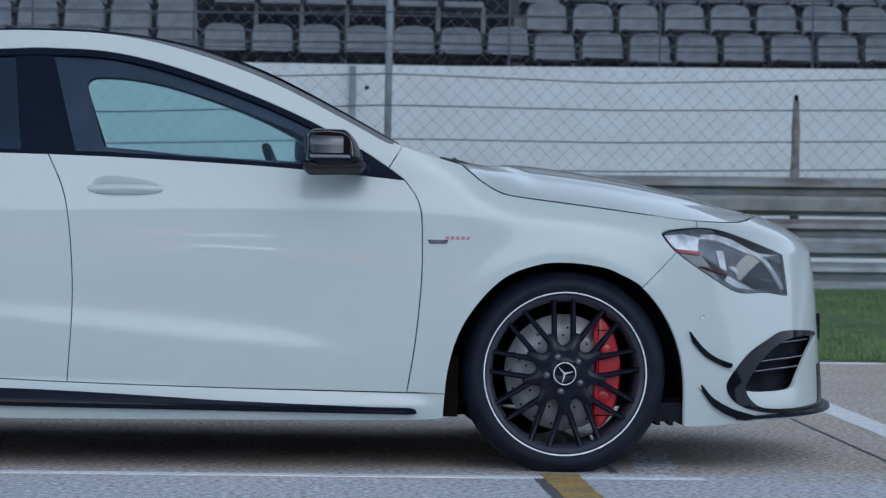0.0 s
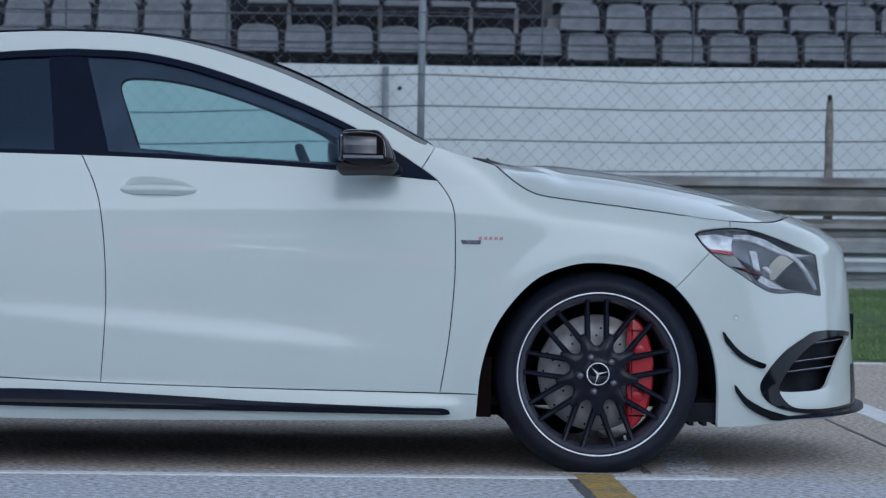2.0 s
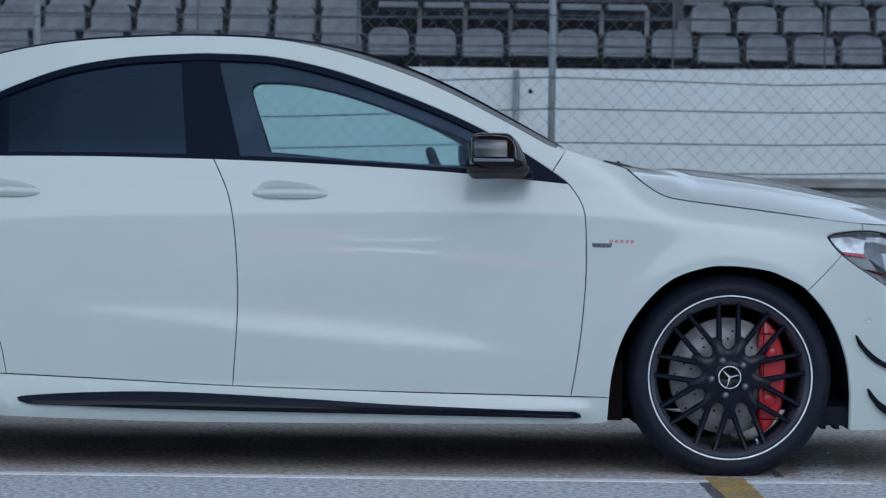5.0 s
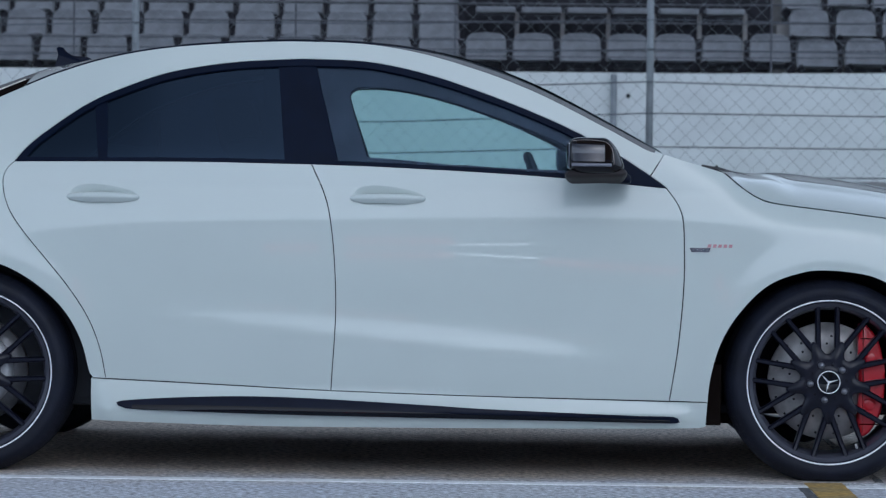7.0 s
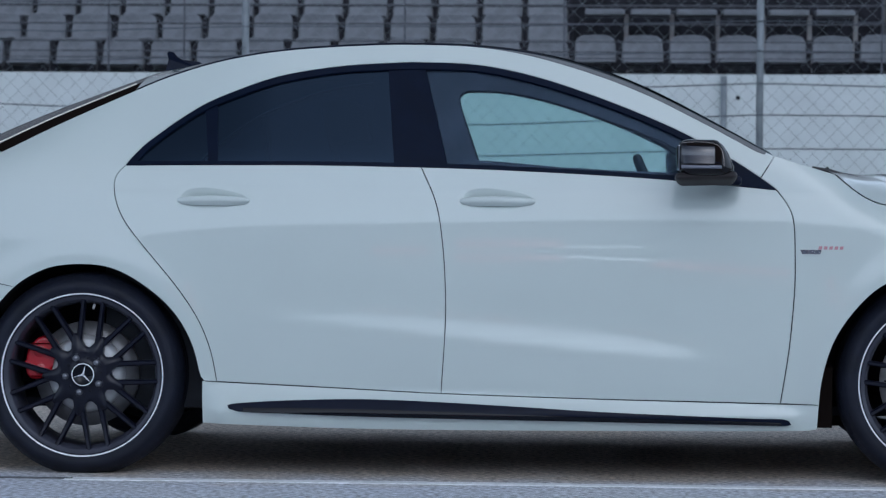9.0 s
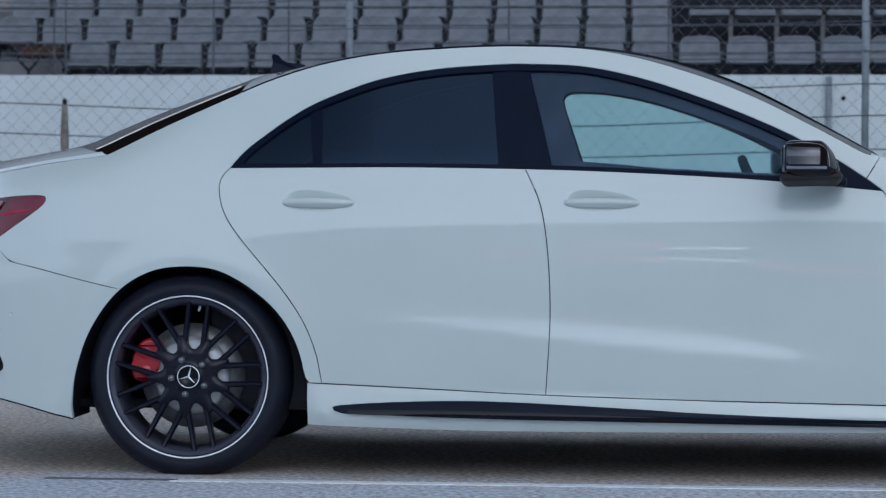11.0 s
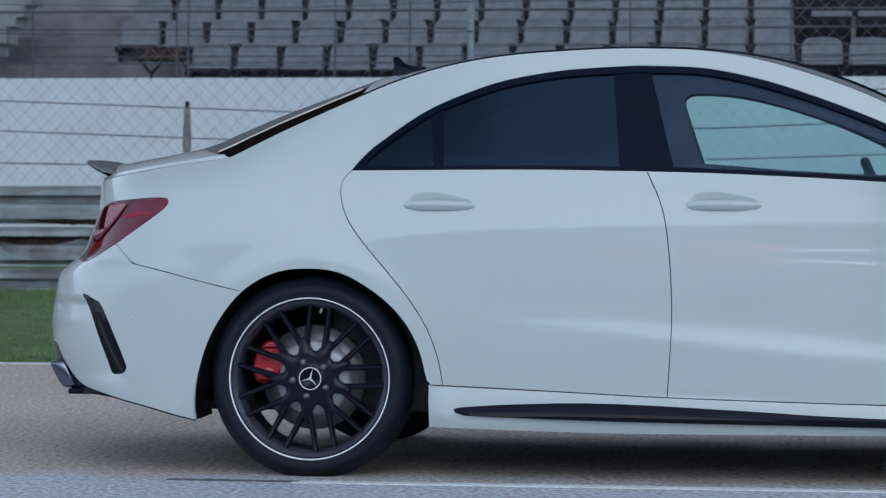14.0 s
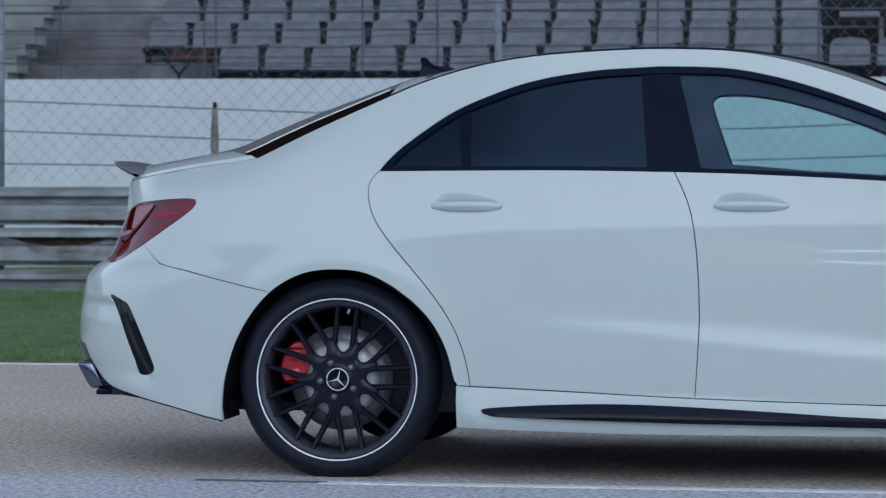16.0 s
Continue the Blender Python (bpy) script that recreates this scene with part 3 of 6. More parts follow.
def stretch(c, a, b):
    """The stretch of the curve c between the points nearest to a and b."""
    i, j = (int(np.hypot(*(c - np.array(p)).T).argmin()) for p in (a, b))
    return c[i:j + 1] if i <= j else c[j:i + 1][::-1]


def ring(*pieces):
    out = [np.array(pieces[0], float).reshape(-1, 2)]
    for q in pieces[1:]:
        q = np.array(q, float).reshape(-1, 2)
        while len(q) and np.hypot(*(q[0] - out[-1][-1])) < 1e-4:
            q = q[1:]
        if len(q):
            out.append(q)
    out = np.vstack(out)
    return out[:-1] if np.hypot(*(out[0] - out[-1])) < 1e-4 else out


ARCH_SPLIT = (2.938, 0.588)
fender_loop = ring(DOOR_FRONT, [(2.132, 0.952), (2.176, 1.022)], curve([(2.176, 1.022), (2.27, 0.994), (2.367, 0.966)], 6), HOOD_SEAM, [(3.125, 0.783)], stretch(HEAD_LAMP, (3.125, 0.781), (3.001, 0.757)),
                   stretch(HEAD_LAMP_LOW, (3.001, 0.757), (3.049, 0.701)), stretch(FRONT_ARCH, ARCH_SPLIT, (2.32, 0.244)), [(2.32, 0.244)], stretch(SILL_TOP, (2.32, 0.244), (2.199, 0.247)))
fender = panel("front_fender", [fender_loop], WHITE, car, sides=BOTH, crisp=True)

quarter_loop = ring(DOOR_REAR, ARC, [(2.176, 1.022)], PILLAR_EDGE, TRUNK_EDGE, [(-9, 0.93), (-9, 0.83)], TAIL_TOP, BUMPER_SEAM, stretch(REAR_ARCH, (-0.222, 0.59), (0.371, 0.34)), [(0.379, 0.312), (0.39, 0.299)], stretch(SILL_TOP, (0.392, 0.2985), (0.43, 0.297)))
quarter = panel("side_frame", [quarter_loop], WHITE, car, sides=BOTH, gap=0.0016, crisp=True)

SCREEN_TRIM = ring(ROOF_EDGE[8:58], PILLAR_EDGE[8:58][::-1])
panel("screen_edge", [SCREEN_TRIM], SCREEN_EDGE, car, "dark grey windscreen edge", off=0.003, gap=0.0, lip=0.01, sides=BOTH)


def well(x0, x1, z):
    """The outline of the finger well behind a door handle."""
    return curve([(x0 + 0.012, z + 0.005), (x0 + 0.03, z + 0.033), (x0 + 0.085, z + 0.041), (x1 - 0.06, z + 0.03), (x1 - 0.008, z + 0.008), (x1 - 0.06, z - 0.018), (x0 + 0.05, z - 0.02)], 5, closed=True)


FRONT_WELL, REAR_WELL = well(1.19, 1.428, 0.87), well(0.298, 0.527, 0.865)
front_door = panel("front_door", [ring(DOOR_SEAM, BELT_FRONT, DOOR_FRONT[::-1], stretch(SILL_TOP, (2.199, 0.247), (1.138, 0.269))), FRONT_WELL], WHITE, car, sides=BOTH, gap=0.0017, crisp=True)
rear_door = panel("rear_door", [ring(DOOR_REAR, BELT_REAR, DOOR_SEAM[::-1], stretch(SILL_TOP, (1.138, 0.269), (0.43, 0.297))), REAR_WELL], WHITE, car, sides=BOTH, gap=0.0017, crisp=True)
sill = panel("side_sill", [ring(SILL_TOP, [(2.316, 0.172)], curve([(2.316, 0.168), (2.232, 0.16), (1.63, 0.155), (0.93, 0.153), (0.384, 0.165)], 8), [(0.382, 0.25)])], WHITE, car, sides=BOTH, lip=0.018)

INTAKE_IN = curve([(3.585, 0.424), (3.54, 0.428), (3.462, 0.423), (3.404, 0.4), (3.34, 0.351), (3.296, 0.29), (3.29, 0.262)], 6)
INTAKE_FLOOR = curve([(3.29, 0.26), (3.353, 0.256), (3.464, 0.263), (3.5, 0.306), (3.546, 0.372), (3.585, 0.41)], 6)
BUMPER_BOTTOM = curve([(3.614, 0.166), (3.469, 0.16), (3.295, 0.157), (3.177, 0.146), (3.086, 0.146)], 6)
bumper_loop = ring(HOOD_NOSE, [(9, 0.822), (9, 0.17)], BUMPER_BOTTOM, stretch(FRONT_ARCH, (3.086, 0.146), ARCH_SPLIT), stretch(HEAD_LAMP_LOW, (3.049, 0.701), (3.438, 0.691)), stretch(HEAD_LAMP, (3.38, 0.714), (3.125, 0.781)))
front_bumper = panel("front_bumper", [bumper_loop, ring(INTAKE_IN, INTAKE_FLOOR)], WHITE, car, sides=BOTH, gap=0.0012)
LOW = curve([(-0.905, 0.4), (-0.861, 0.339), (-0.79, 0.278), (-0.677, 0.247), (-0.515, 0.212), (-0.371, 0.175)], 6)
VENT = curve([(-0.776, 0.571), (-0.728, 0.555), (-0.697, 0.535), (-0.648, 0.442), (-0.612, 0.362), (-0.605, 0.334), (-0.627, 0.318), (-0.662, 0.32), (-0.679, 0.359), (-0.714, 0.44), (-0.748, 0.523)], 5, closed=True)
rear_bumper = panel("rear_bumper", [ring(BUMPER_SEAM[::-1], TAIL_LOW, [(-9, 0.675), (-9, 0.43)], LOW, stretch(REAR_ARCH, (-0.371, 0.175), (-0.222, 0.59))), VENT], WHITE, car, sides=BOTH, gap=0.0012)
for b in rear_bumper[:1]:
    panel("bumper_vent", [VENT], GLOSS_BLACK, b, "black bumper vent slit", off=0.004, gap=-0.004, lip=0.01)
panel("diffuser", [ring([(-9, 0.43)], LOW[:17], [(-0.76, 0.246), (-0.86, 0.25), (-9, 0.26)])], TRIM_BLACK, car, "black lower diffuser", off=0.012, gap=-0.004, sides=BOTH)

for side, host in zip(BOTH, rear_bumper):
    pts = rolled(unroll(LOW[14:]), 0.004) * [1, -side, 1] - [0, 0, 0.001]
    mesh("lower_edge", *pipe([tuple(p) for p in pts], 0.0032, 6), TRIM_BLACK, host, "thin black lower edge", True)

# inner shell behind the gaps, under the skin
shell_loop = ring([(-0.85, 0.25), (-0.85, 0.66), (-0.6, 0.85), (0.0, 0.93), (2.15, 0.9), (2.6, 0.8), (3.2, 0.73), (3.42, 0.6), (3.36, 0.49), (3.2, 0.46), (3.18, 0.2), (3.12, 0.18), (3.12, 0.3)], FRONT_ARCH[::-1][10:-8] * [1, 1] + [0, 0.02], [(2.28, 0.19), (0.42, 0.19)], REAR_ARCH[::-1][8:-8] + [0, 0.02], [(-0.42, 0.22)])
panel("inner_shell", [shell_loop], DARK, car, "dark inner body shell", off=0.03, lip=0.01, step=0.06, sides=BOTH)

# black skirt blade on the sill
STRIP = ring(curve([(0.474, 0.22), (0.486, 0.231), (0.657, 0.243), (0.871, 0.249), (1.084, 0.245), (1.436, 0.229), (1.63, 0.219), (2.1, 0.2025), (2.197, 0.199), (2.229, 0.189)], 8), curve([(2.229, 0.189), (2.22, 0.18), (2.1, 0.1805), (1.63, 0.187), (0.927, 0.195), (0.549, 0.207), (0.474, 0.22)], 8))
for s in sill[:1]:
    panel("skirt_blade", [STRIP], TRIM_BLACK, s, "black skirt blade", off=-0.016, lip=0.03, gap=0)

blade_top = along([(0.486, 0.231), (0.657, 0.243), (0.871, 0.249), (1.084, 0.245), (1.436, 0.229), (1.63, 0.219), (2.1, 0.2025), (2.22, 0.196)])
blade_low = along([(0.486, 0.216), (0.549, 0.208), (0.927, 0.196), (1.63, 0.188), (2.1, 0.1815), (2.22, 0.181)])
blade_x = np.linspace(0.52, 2.2, 60)
lip_loop = ring(np.stack([blade_x, blade_low(blade_x) + 0.42 * (blade_top(blade_x) - blade_low(blade_x))], 1), np.stack([blade_x, blade_low(blade_x)], 1)[::-1])
panel("blade_lip", [lip_loop], GLOSS_BLACK, sill[0], "gloss black lower lip of the skirt blade", off=-0.021, lip=0.012, gap=0)

# window surround, pillars and glass
GLASS_TOP = curve([(0.165, 0.991), (0.213, 1.042), (0.35, 1.144), (0.473, 1.202), (0.615, 1.25), (0.795, 1.282), (0.975, 1.294), (1.065, 1.296), (1.245, 1.289), (1.43, 1.25), (1.613, 1.191), (1.793, 1.118), (1.936, 1.046), (2.02, 0.985)], 8)
GLASS_LOW = curve([(2.03, 0.948), (1.865, 0.958), (1.617, 0.971), (1.3, 0.985), (1.148, 0.989), (0.72, 0.994), (0.165, 0.991)], 8)
GLASS_TOP[:, 1] -= 0.006 * fade(GLASS_TOP[:, 1], 1.05, 1.25)
opening = ring(GLASS_TOP, GLASS_LOW)
surround = ring(ARC, [(2.182, 0.916)], BELT_FRONT[::-1], BELT_REAR[::-1])
trim = panel("window_surround", [surround, opening], PILLAR_BLACK, car, "black window surround", off=-0.003, gap=0.0005, sides=BOTH)
pillar = clip(clip(opening, (1.152, 0.96), (1.055, 1.34)), (0.955, 1.34), (0.99, 0.96))
divider = clip(clip(opening, (0.418, 0.96), (0.4, 1.34)), (0.358, 1.34), (0.398, 0.96))
front_pane = clip(opening, (1.055, 1.34), (1.152, 0.96))
rear_pane = clip(clip(opening, (0.99, 0.96), (0.955, 1.34)), (0.4, 1.34), (0.418, 0.96))
quarter_pane = clip(opening, (0.398, 0.96), (0.358, 1.34))
for side_trim, side in zip(trim, BOTH):
    panel("door_pillar", [pillar], PILLAR_BLACK, side_trim, off=0.004, gap=-0.006, sides=(side,))
    panel("pillar_divider", [divider], PILLAR_BLACK, side_trim, off=0.006, gap=-0.004, sides=(side,))
    panel("front_window", [front_pane], GLASS, side_trim, "green-tinted side glass", off=0.01, gap=-0.008, lip=0.004, sides=(side,))[0].visible_shadow = False
    panel("rear_window", [rear_pane], DARK_GLASS, side_trim, "dark privacy glass", off=0.01, gap=-0.008, lip=0.004, sides=(side,))
    panel("quarter_window", [quarter_pane], DARK_GLASS, side_trim, "dark privacy glass", off=0.01, gap=-0.008, lip=0.004, sides=(side,))

# dark inner trim round the side windows
view = ring(curve([(1.18, 1.008), (1.15, 1.1), (1.118, 1.2), (1.112, 1.238), (1.13, 1.258), (1.165, 1.264), (1.28, 1.258), (1.44, 1.226), (1.65, 1.158), (1.82, 1.084), (1.93, 1.02)], 6), curve([(1.95, 0.962), (1.88, 0.966), (1.6, 0.976), (1.3, 1.0), (1.18, 1.008)], 6))
near_view = np.stack([np.maximum(view[:, 0], 1.675 + (view[:, 0] - 1.675) * 0.87 - 0.004), np.minimum(view[:, 1], 0.925 + (view[:, 1] - 0.925) * 0.872 + 0.004)], 1)
near_view[view[:, 1] < 0.98, 1] = view[view[:, 1] < 0.98, 1]
for side_trim, side in zip(trim, BOTH):
    panel("inner_trim", [clip(surround, (0.9, 1.4), (0.92, 0.9)), near_view if side < 0 else view], INNER, side_trim, "dark inner window trim", off=0.018, gap=0, lip=0.02, sides=(side,))
PALE_LINER = material("pale_lamp_liner", (0.34, 0.35, 0.35), 0.3, vary=0.15, scale=30)
LAMP_GREY = material("grey_lamp_housing", (0.15, 0.16, 0.19), 0.2, 0.15, vary=0.4, scale=25)
EXHAUST = material("dark_chrome", (0.2, 0.21, 0.26), 0.18, 1.0)


# ---- hood, glass roof, screens and boot lid ----
hood_edge = along([(2.3, 0.985), (2.367, 0.966), (2.421, 0.922), (2.475, 0.888), (2.53, 0.872), (2.693, 0.852), (2.875, 0.83), (3.043, 0.809), (3.161, 0.799), (3.266, 0.797), (3.316, 0.802), (3.373, 0.814), (3.5, 0.82)])
hood_rise = along([(2.3, 0.0), (2.367, 0.008), (2.42, 0.046), (2.54, 0.1), (2.7, 0.111), (2.93, 0.106), (3.12, 0.088), (3.25, 0.055), (3.33, 0.026), (3.4, 0.0), (3.5, 0.0)])
hood_end = float(nose_tip(0.818))


def hood_at(u, v):
    x = 2.345 + (hood_end - 0.004 - 2.345) * (1 - (1 - u) ** 1.6)
    z = hood_edge(x)
    y = v * max(float(half_width(x, z)) - 0.004, 0.0)
    crease = 0.006 * math.exp(-((abs(v) - 0.62) / 0.05) ** 2)
    return x, y, z + hood_rise(x) * (1 - abs(v) ** (2.4 + 9 * (1 - fade(x, 2.35, 2.62)))) + crease * (hood_rise(x) / 0.1)


v_, f_ = loft(hood_at, np.linspace(0, 1, 60), np.linspace(-1, 1, 61))
hood = mesh("hood", v_, f_, WHITE, car, smooth=True)

edge_line = along([(p[0], p[1]) for p in ROOF_EDGE[::-1][::4]])
trunk_line = along([(p[0], p[1]) for p in TRUNK_EDGE[::-1][::3]])


def sheet(name, x0, x1, mat, label, line, rise, under=0.0, n=40, bow=0.0, power=2.2, inset=0.004):
    """A crowned sheet between the two flanks, from x0 to x1; bow: how far its middle runs ahead."""
    def at(u, v):
        x = x0 + (x1 - x0) * u
        z = float(line(x))
        y = v * (float(half_width(x, z)) - inset)
        return x + bow * (1 - v * v), y, z - under + rise(x) * (1 - abs(v) ** power)
    v, f = loft(at, np.linspace(0, 1, n), np.linspace(-1, 1, 41))
    return mesh(name, v, f, mat, car, label, True)


rise = along([(-0.1, 0.09), (0.05, 0.084), (0.14, 0.079), (0.3, 0.047), (0.5, 0.033), (0.8, 0.028), (1.2, 0.027), (1.45, 0.028), (1.8, 0.03), (2.2, 0.025), (2.4, 0.02)])
crown = along([(-0.9, 0.985), (-0.8, 0.998), (-0.5, 1.052), (-0.35, 1.111), (-0.2, 1.172), (0.1, 1.281), (0.16, 1.303)])


def bowed(name, x0, x1, line, sweep, mat, label, under=0.0, power=2.2, inset=0.006, ridge=0.0):
    """A crowned sheet whose middle runs back by sweep(u) and follows the crown line."""
    def at(u, v):
        x = x0 + (x1 - x0) * u
        z, k = float(line(x)), 1 - abs(v) ** power
        xm = x + sweep(u)
        return x + (xm - x) * (1 - v * v), v * (float(half_width(x, z)) - inset), z + (float(crown(xm)) - z) * k - under + ridge * math.exp(-((abs(v) - 0.93) / 0.02) ** 2)
    v, f = loft(at, np.linspace(0, 1, 40), np.linspace(-1, 1, 101))
    return mesh(name, v, f, mat, car, label, True), at


sheet("roof_rear", 0.142, 0.62, WHITE, "white roof panel", edge_line, rise)
sheet("glass_roof", 0.624, 1.44, ROOF_DARK, "black glass roof panel", edge_line, rise)
sheet("windscreen", 1.444, 2.17, SCREEN_GLASS, "windscreen glass", edge_line, rise)
rear_screen, screen_at = bowed("rear_screen", -0.28, 0.139, edge_line, lambda u: -0.22 * (1 - u), SCREEN_DARK, "dark rear screen")
for side in BOTH:
    # the black border between the pillar and the bright moulding
    border = lambda u, w: tuple(np.array(screen_at(u, side * (1 - 0.18 * w))) + [0, 0, 0.0025])
    v, f = loft(border, np.linspace(0, 1, 40), np.linspace(0, 1, 10))
    mesh("screen_border", v, f, BORDER_DARK, rear_screen, "black screen border", True)
    pts = [tuple(np.array(screen_at(u, side * 0.82)) + [0, 0, 0.0035]) for u in np.linspace(0.01, 0.97, 30)]
    mesh("screen_moulding", *pipe(pts, 0.0032, 8), MOULDING, rear_screen, "thin bright screen moulding", True)
for side in BOTH:
    pts = [(float(x), side * (float(half_width(x, edge_line(x))) - 0.006), float(edge_line(x)) + 0.001) for x in np.linspace(0.145, 1.44, 60)]
    mesh("roof_seam", *pipe(pts, 0.0032, 6), TRIM_BLACK, car, "thin black roof seam", True)
sheet("headliner", 0.1, 1.55, CABIN, "dark roof lining", edge_line, rise, under=0.05)
_, lid_at = bowed("boot_lid", -0.79, -0.284, trunk_line, lambda u: -0.215 * u * u, WHITE, "white boot lid", ridge=0.006)


# the upright face of the boot lid below its rear edge
v_, f_ = loft(lambda u, v: tuple(np.array(lid_at(0, v)) + [-0.03 * u * (1 - v * v), 0, 0]) [:2] + ((1 - u) * lid_at(0, v)[2] + u * 0.9,), np.linspace(0, 1, 8), np.linspace(-0.97, 0.97, 41))
mesh("boot_face", v_, f_, WHITE, car, "white boot lid face", True)


def cowl_at(u, v):
    x = 2.13 + 0.24 * u
    y = 0.78 * v
    return x + 0.05 * (1 - v * v), y, 1.005 - 0.05 * u - 0.01 * v * v


v_, f_ = loft(cowl_at, np.linspace(0, 1, 8), np.linspace(-1, 1, 25))
mesh("scuttle", v_, f_, SATIN_BLACK, car, "black scuttle panel", True)
for y0, y1 in ((-0.62, 0.05), (-0.05, 0.6)):
    bm = bmesh.new()
    tube(bm, (2.35, y0, 0.974), (2.3, y1, 0.978), 0.006)
    tube(bm, (2.305, y0, 0.985), (2.35, y0, 0.978), 0.007, 8)
    tube(bm, (2.348, y0, 0.979), (2.402, y0, 0.964), 0.008, 8)
    tube(bm, (2.335, y0, 0.972), (2.358, y0, 0.987), 0.005, 8)
    part("wiper", bm, SATIN_BLACK, car, "black wiper arm")

# a shark fin on the roof
bm = bmesh.new()
fin = [(0.135, 1.3), (0.146, 1.345), (0.14, 1.366), (0.147, 1.372), (0.162, 1.37), (0.175, 1.354), (0.195, 1.343), (0.25, 1.337), (0.28, 1.32), (0.28, 1.3)]
sides_ = [[bm.verts.new((x, y * (1.0 if z < 1.335 else 0.45), z)) for x, z in fin] for y in (-0.02, 0.02)]
for i in range(len(fin)):
    k = (i + 1) % len(fin)
    bm.faces.new((sides_[0][i], sides_[0][k], sides_[1][k], sides_[1][i]))
for r in sides_:
    bm.faces.new(r)
part("roof_antenna", bm, TRIM_BLACK, car, "black shark-fin aerial")

# boot lip spoiler
def spoiler_at(u, v):
    a = 2 * math.pi * u
    x0 = -0.84 + 0.1 * abs(v) ** 2.2
    zc = 0.988 - 0.03 * abs(v) ** 2.5
    taper = 1 - 0.6 * abs(v) ** 3
    c, s = math.cos(a), math.sin(a)
    return x0 + 0.066 * c * taper, 0.47 * v, zc + (0.013 * s - 0.013 * c + 0.008 * c * c) * taper


v_, f_ = loft(spoiler_at, np.linspace(0, 1, 21), np.linspace(-1, 1, 31))
mesh("boot_spoiler", v_, f_, TRIM_BLACK, car, "black lip spoiler", True)

# ---- lamps ----
lamp_loop = ring(HEAD_LAMP, HEAD_LAMP_LOW)
for side in BOTH:
    lens = panel("headlight", [lamp_loop], LENS, car, "clear headlight with dark housing", gap=0.002, lip=0.006, sides=(side,))[0]
    lens.visible_shadow = False
    panel("lamp_housing", [lamp_loop], LAMP_GREY, lens, "grey lamp housing", off=0.024, gap=-0.004, lip=0.004, sides=(side,))
    panel("lamp_border", [lamp_loop, lamp_loop + (np.array([[3.24, 0.668]]) - lamp_loop) * 0.045], TRIM_BLACK, lens, "black lamp border", off=0.001, gap=0.002, lip=0.006, sides=(side,))
    def inset(name, points, mat, label, off, lip=0.012, smooth=False):
        return panel(name, [ring(curve(points, 4, closed=True) if smooth else points)], mat, lens, label, off=off, gap=0, lip=lip, rim=0.006, sides=(side,))
    inset("light_bar", [(3.012, 0.753), (3.072, 0.758), (3.129, 0.748), (3.123, 0.726), (3.124, 0.704), (3.05, 0.712), (3.026, 0.734)], SILVER, "silver daytime light bar", 0.014)
    inset("light_arc", [(3.125, 0.745), (3.17, 0.757), (3.215, 0.747), (3.279, 0.721), (3.34, 0.697), (3.415, 0.691), (3.34, 0.687), (3.271, 0.709), (3.207, 0.733), (3.165, 0.742)], SILVER, "bright curved light guide", 0.012, smooth=True)
    inset("side_reflector", [(3.05, 0.711), (3.127, 0.703), (3.131, 0.693), (3.056, 0.702)], RED_BAR, "thin red side reflector", 0.008)
    inset("side_reflector", [(3.13, 0.656), (3.177, 0.65), (3.23, 0.632), (3.228, 0.626), (3.177, 0.64)], DARK_RED, "dark red side reflector", 0.008)
    inset("reflector", [(3.185, 0.705), (3.21, 0.705), (3.226, 0.642), (3.202, 0.651)], SILVER, "silver lamp reflector", 0.018)
    inset("lamp_web", [(3.144, 0.686), (3.183, 0.663), (3.23, 0.624), (3.215, 0.609)], TRIM_BLACK, "black lamp web", 0.02)
    inset("lamp_bowl", [(3.267, 0.663), (3.319, 0.697), (3.358, 0.68), (3.318, 0.648), (3.277, 0.612), (3.262, 0.627)], CREAM, "warm grey reflector bowl", 0.02, smooth=True)
    inset("lamp_mask", [(3.352, 0.668), (3.391, 0.679), (3.44, 0.66), (3.45, 0.61), (3.446, 0.566), (3.38, 0.576), (3.326, 0.583), (3.282, 0.609)], TRIM_BLACK, "black lamp mask", 0.0205)
    inset("reflector", [(3.23, 0.626), (3.319, 0.581), (3.264, 0.587), (3.218, 0.611)], SILVER, "silver lamp reflector", 0.018)
    inset("lamp_liner", [(3.066, 0.694), (3.136, 0.69), (3.165, 0.652), (3.196, 0.612), (3.184, 0.604), (3.115, 0.656)], PALE_LINER, "pale grey lamp liner", 0.0215)
    inset("light_arc", [(3.134, 0.757), (3.225, 0.747), (3.315, 0.71), (3.385, 0.664), (3.436, 0.59), (3.43, 0.588), (3.378, 0.656), (3.308, 0.702), (3.22, 0.74)], SILVER, "thin bright curved light guide", 0.008, smooth=True)
    for k in range(3):
        inset("lamp_rib", [(3.31, 0.625 + 0.008 * k), (3.405 + 0.008 * k, 0.6 + 0.024 * k), (3.406 + 0.008 * k, 0.604 + 0.024 * k), (3.311, 0.628 + 0.008 * k)], LAMP_GREY, "thin grey rib", 0.015)
    inset("lamp_cowl", [(3.187, 0.772), (3.252, 0.76), (3.323, 0.733), (3.423, 0.695), (3.348, 0.699), (3.28, 0.726), (3.23, 0.754)], GLOSS_BLACK, "black lamp cowl", 0.004, smooth=True)
    # a glint at the lamp's outer edge, painted as a grey inset
    inset("lamp_glint", [(3.404, 0.645), (3.424, 0.636), (3.444, 0.576), (3.43, 0.576)], LAMP_GREY, "pale glint painted at the lamp edge", 0.016)
    inset("reflector", [(3.236, 0.653), (3.25, 0.656), (3.272, 0.639), (3.263, 0.632)], SILVER, "small silver clip", 0.014)
    tail_loop = ring([(-9, 0.828)], TAIL_TOP, TAIL_LOW, [(-9, 0.678)])
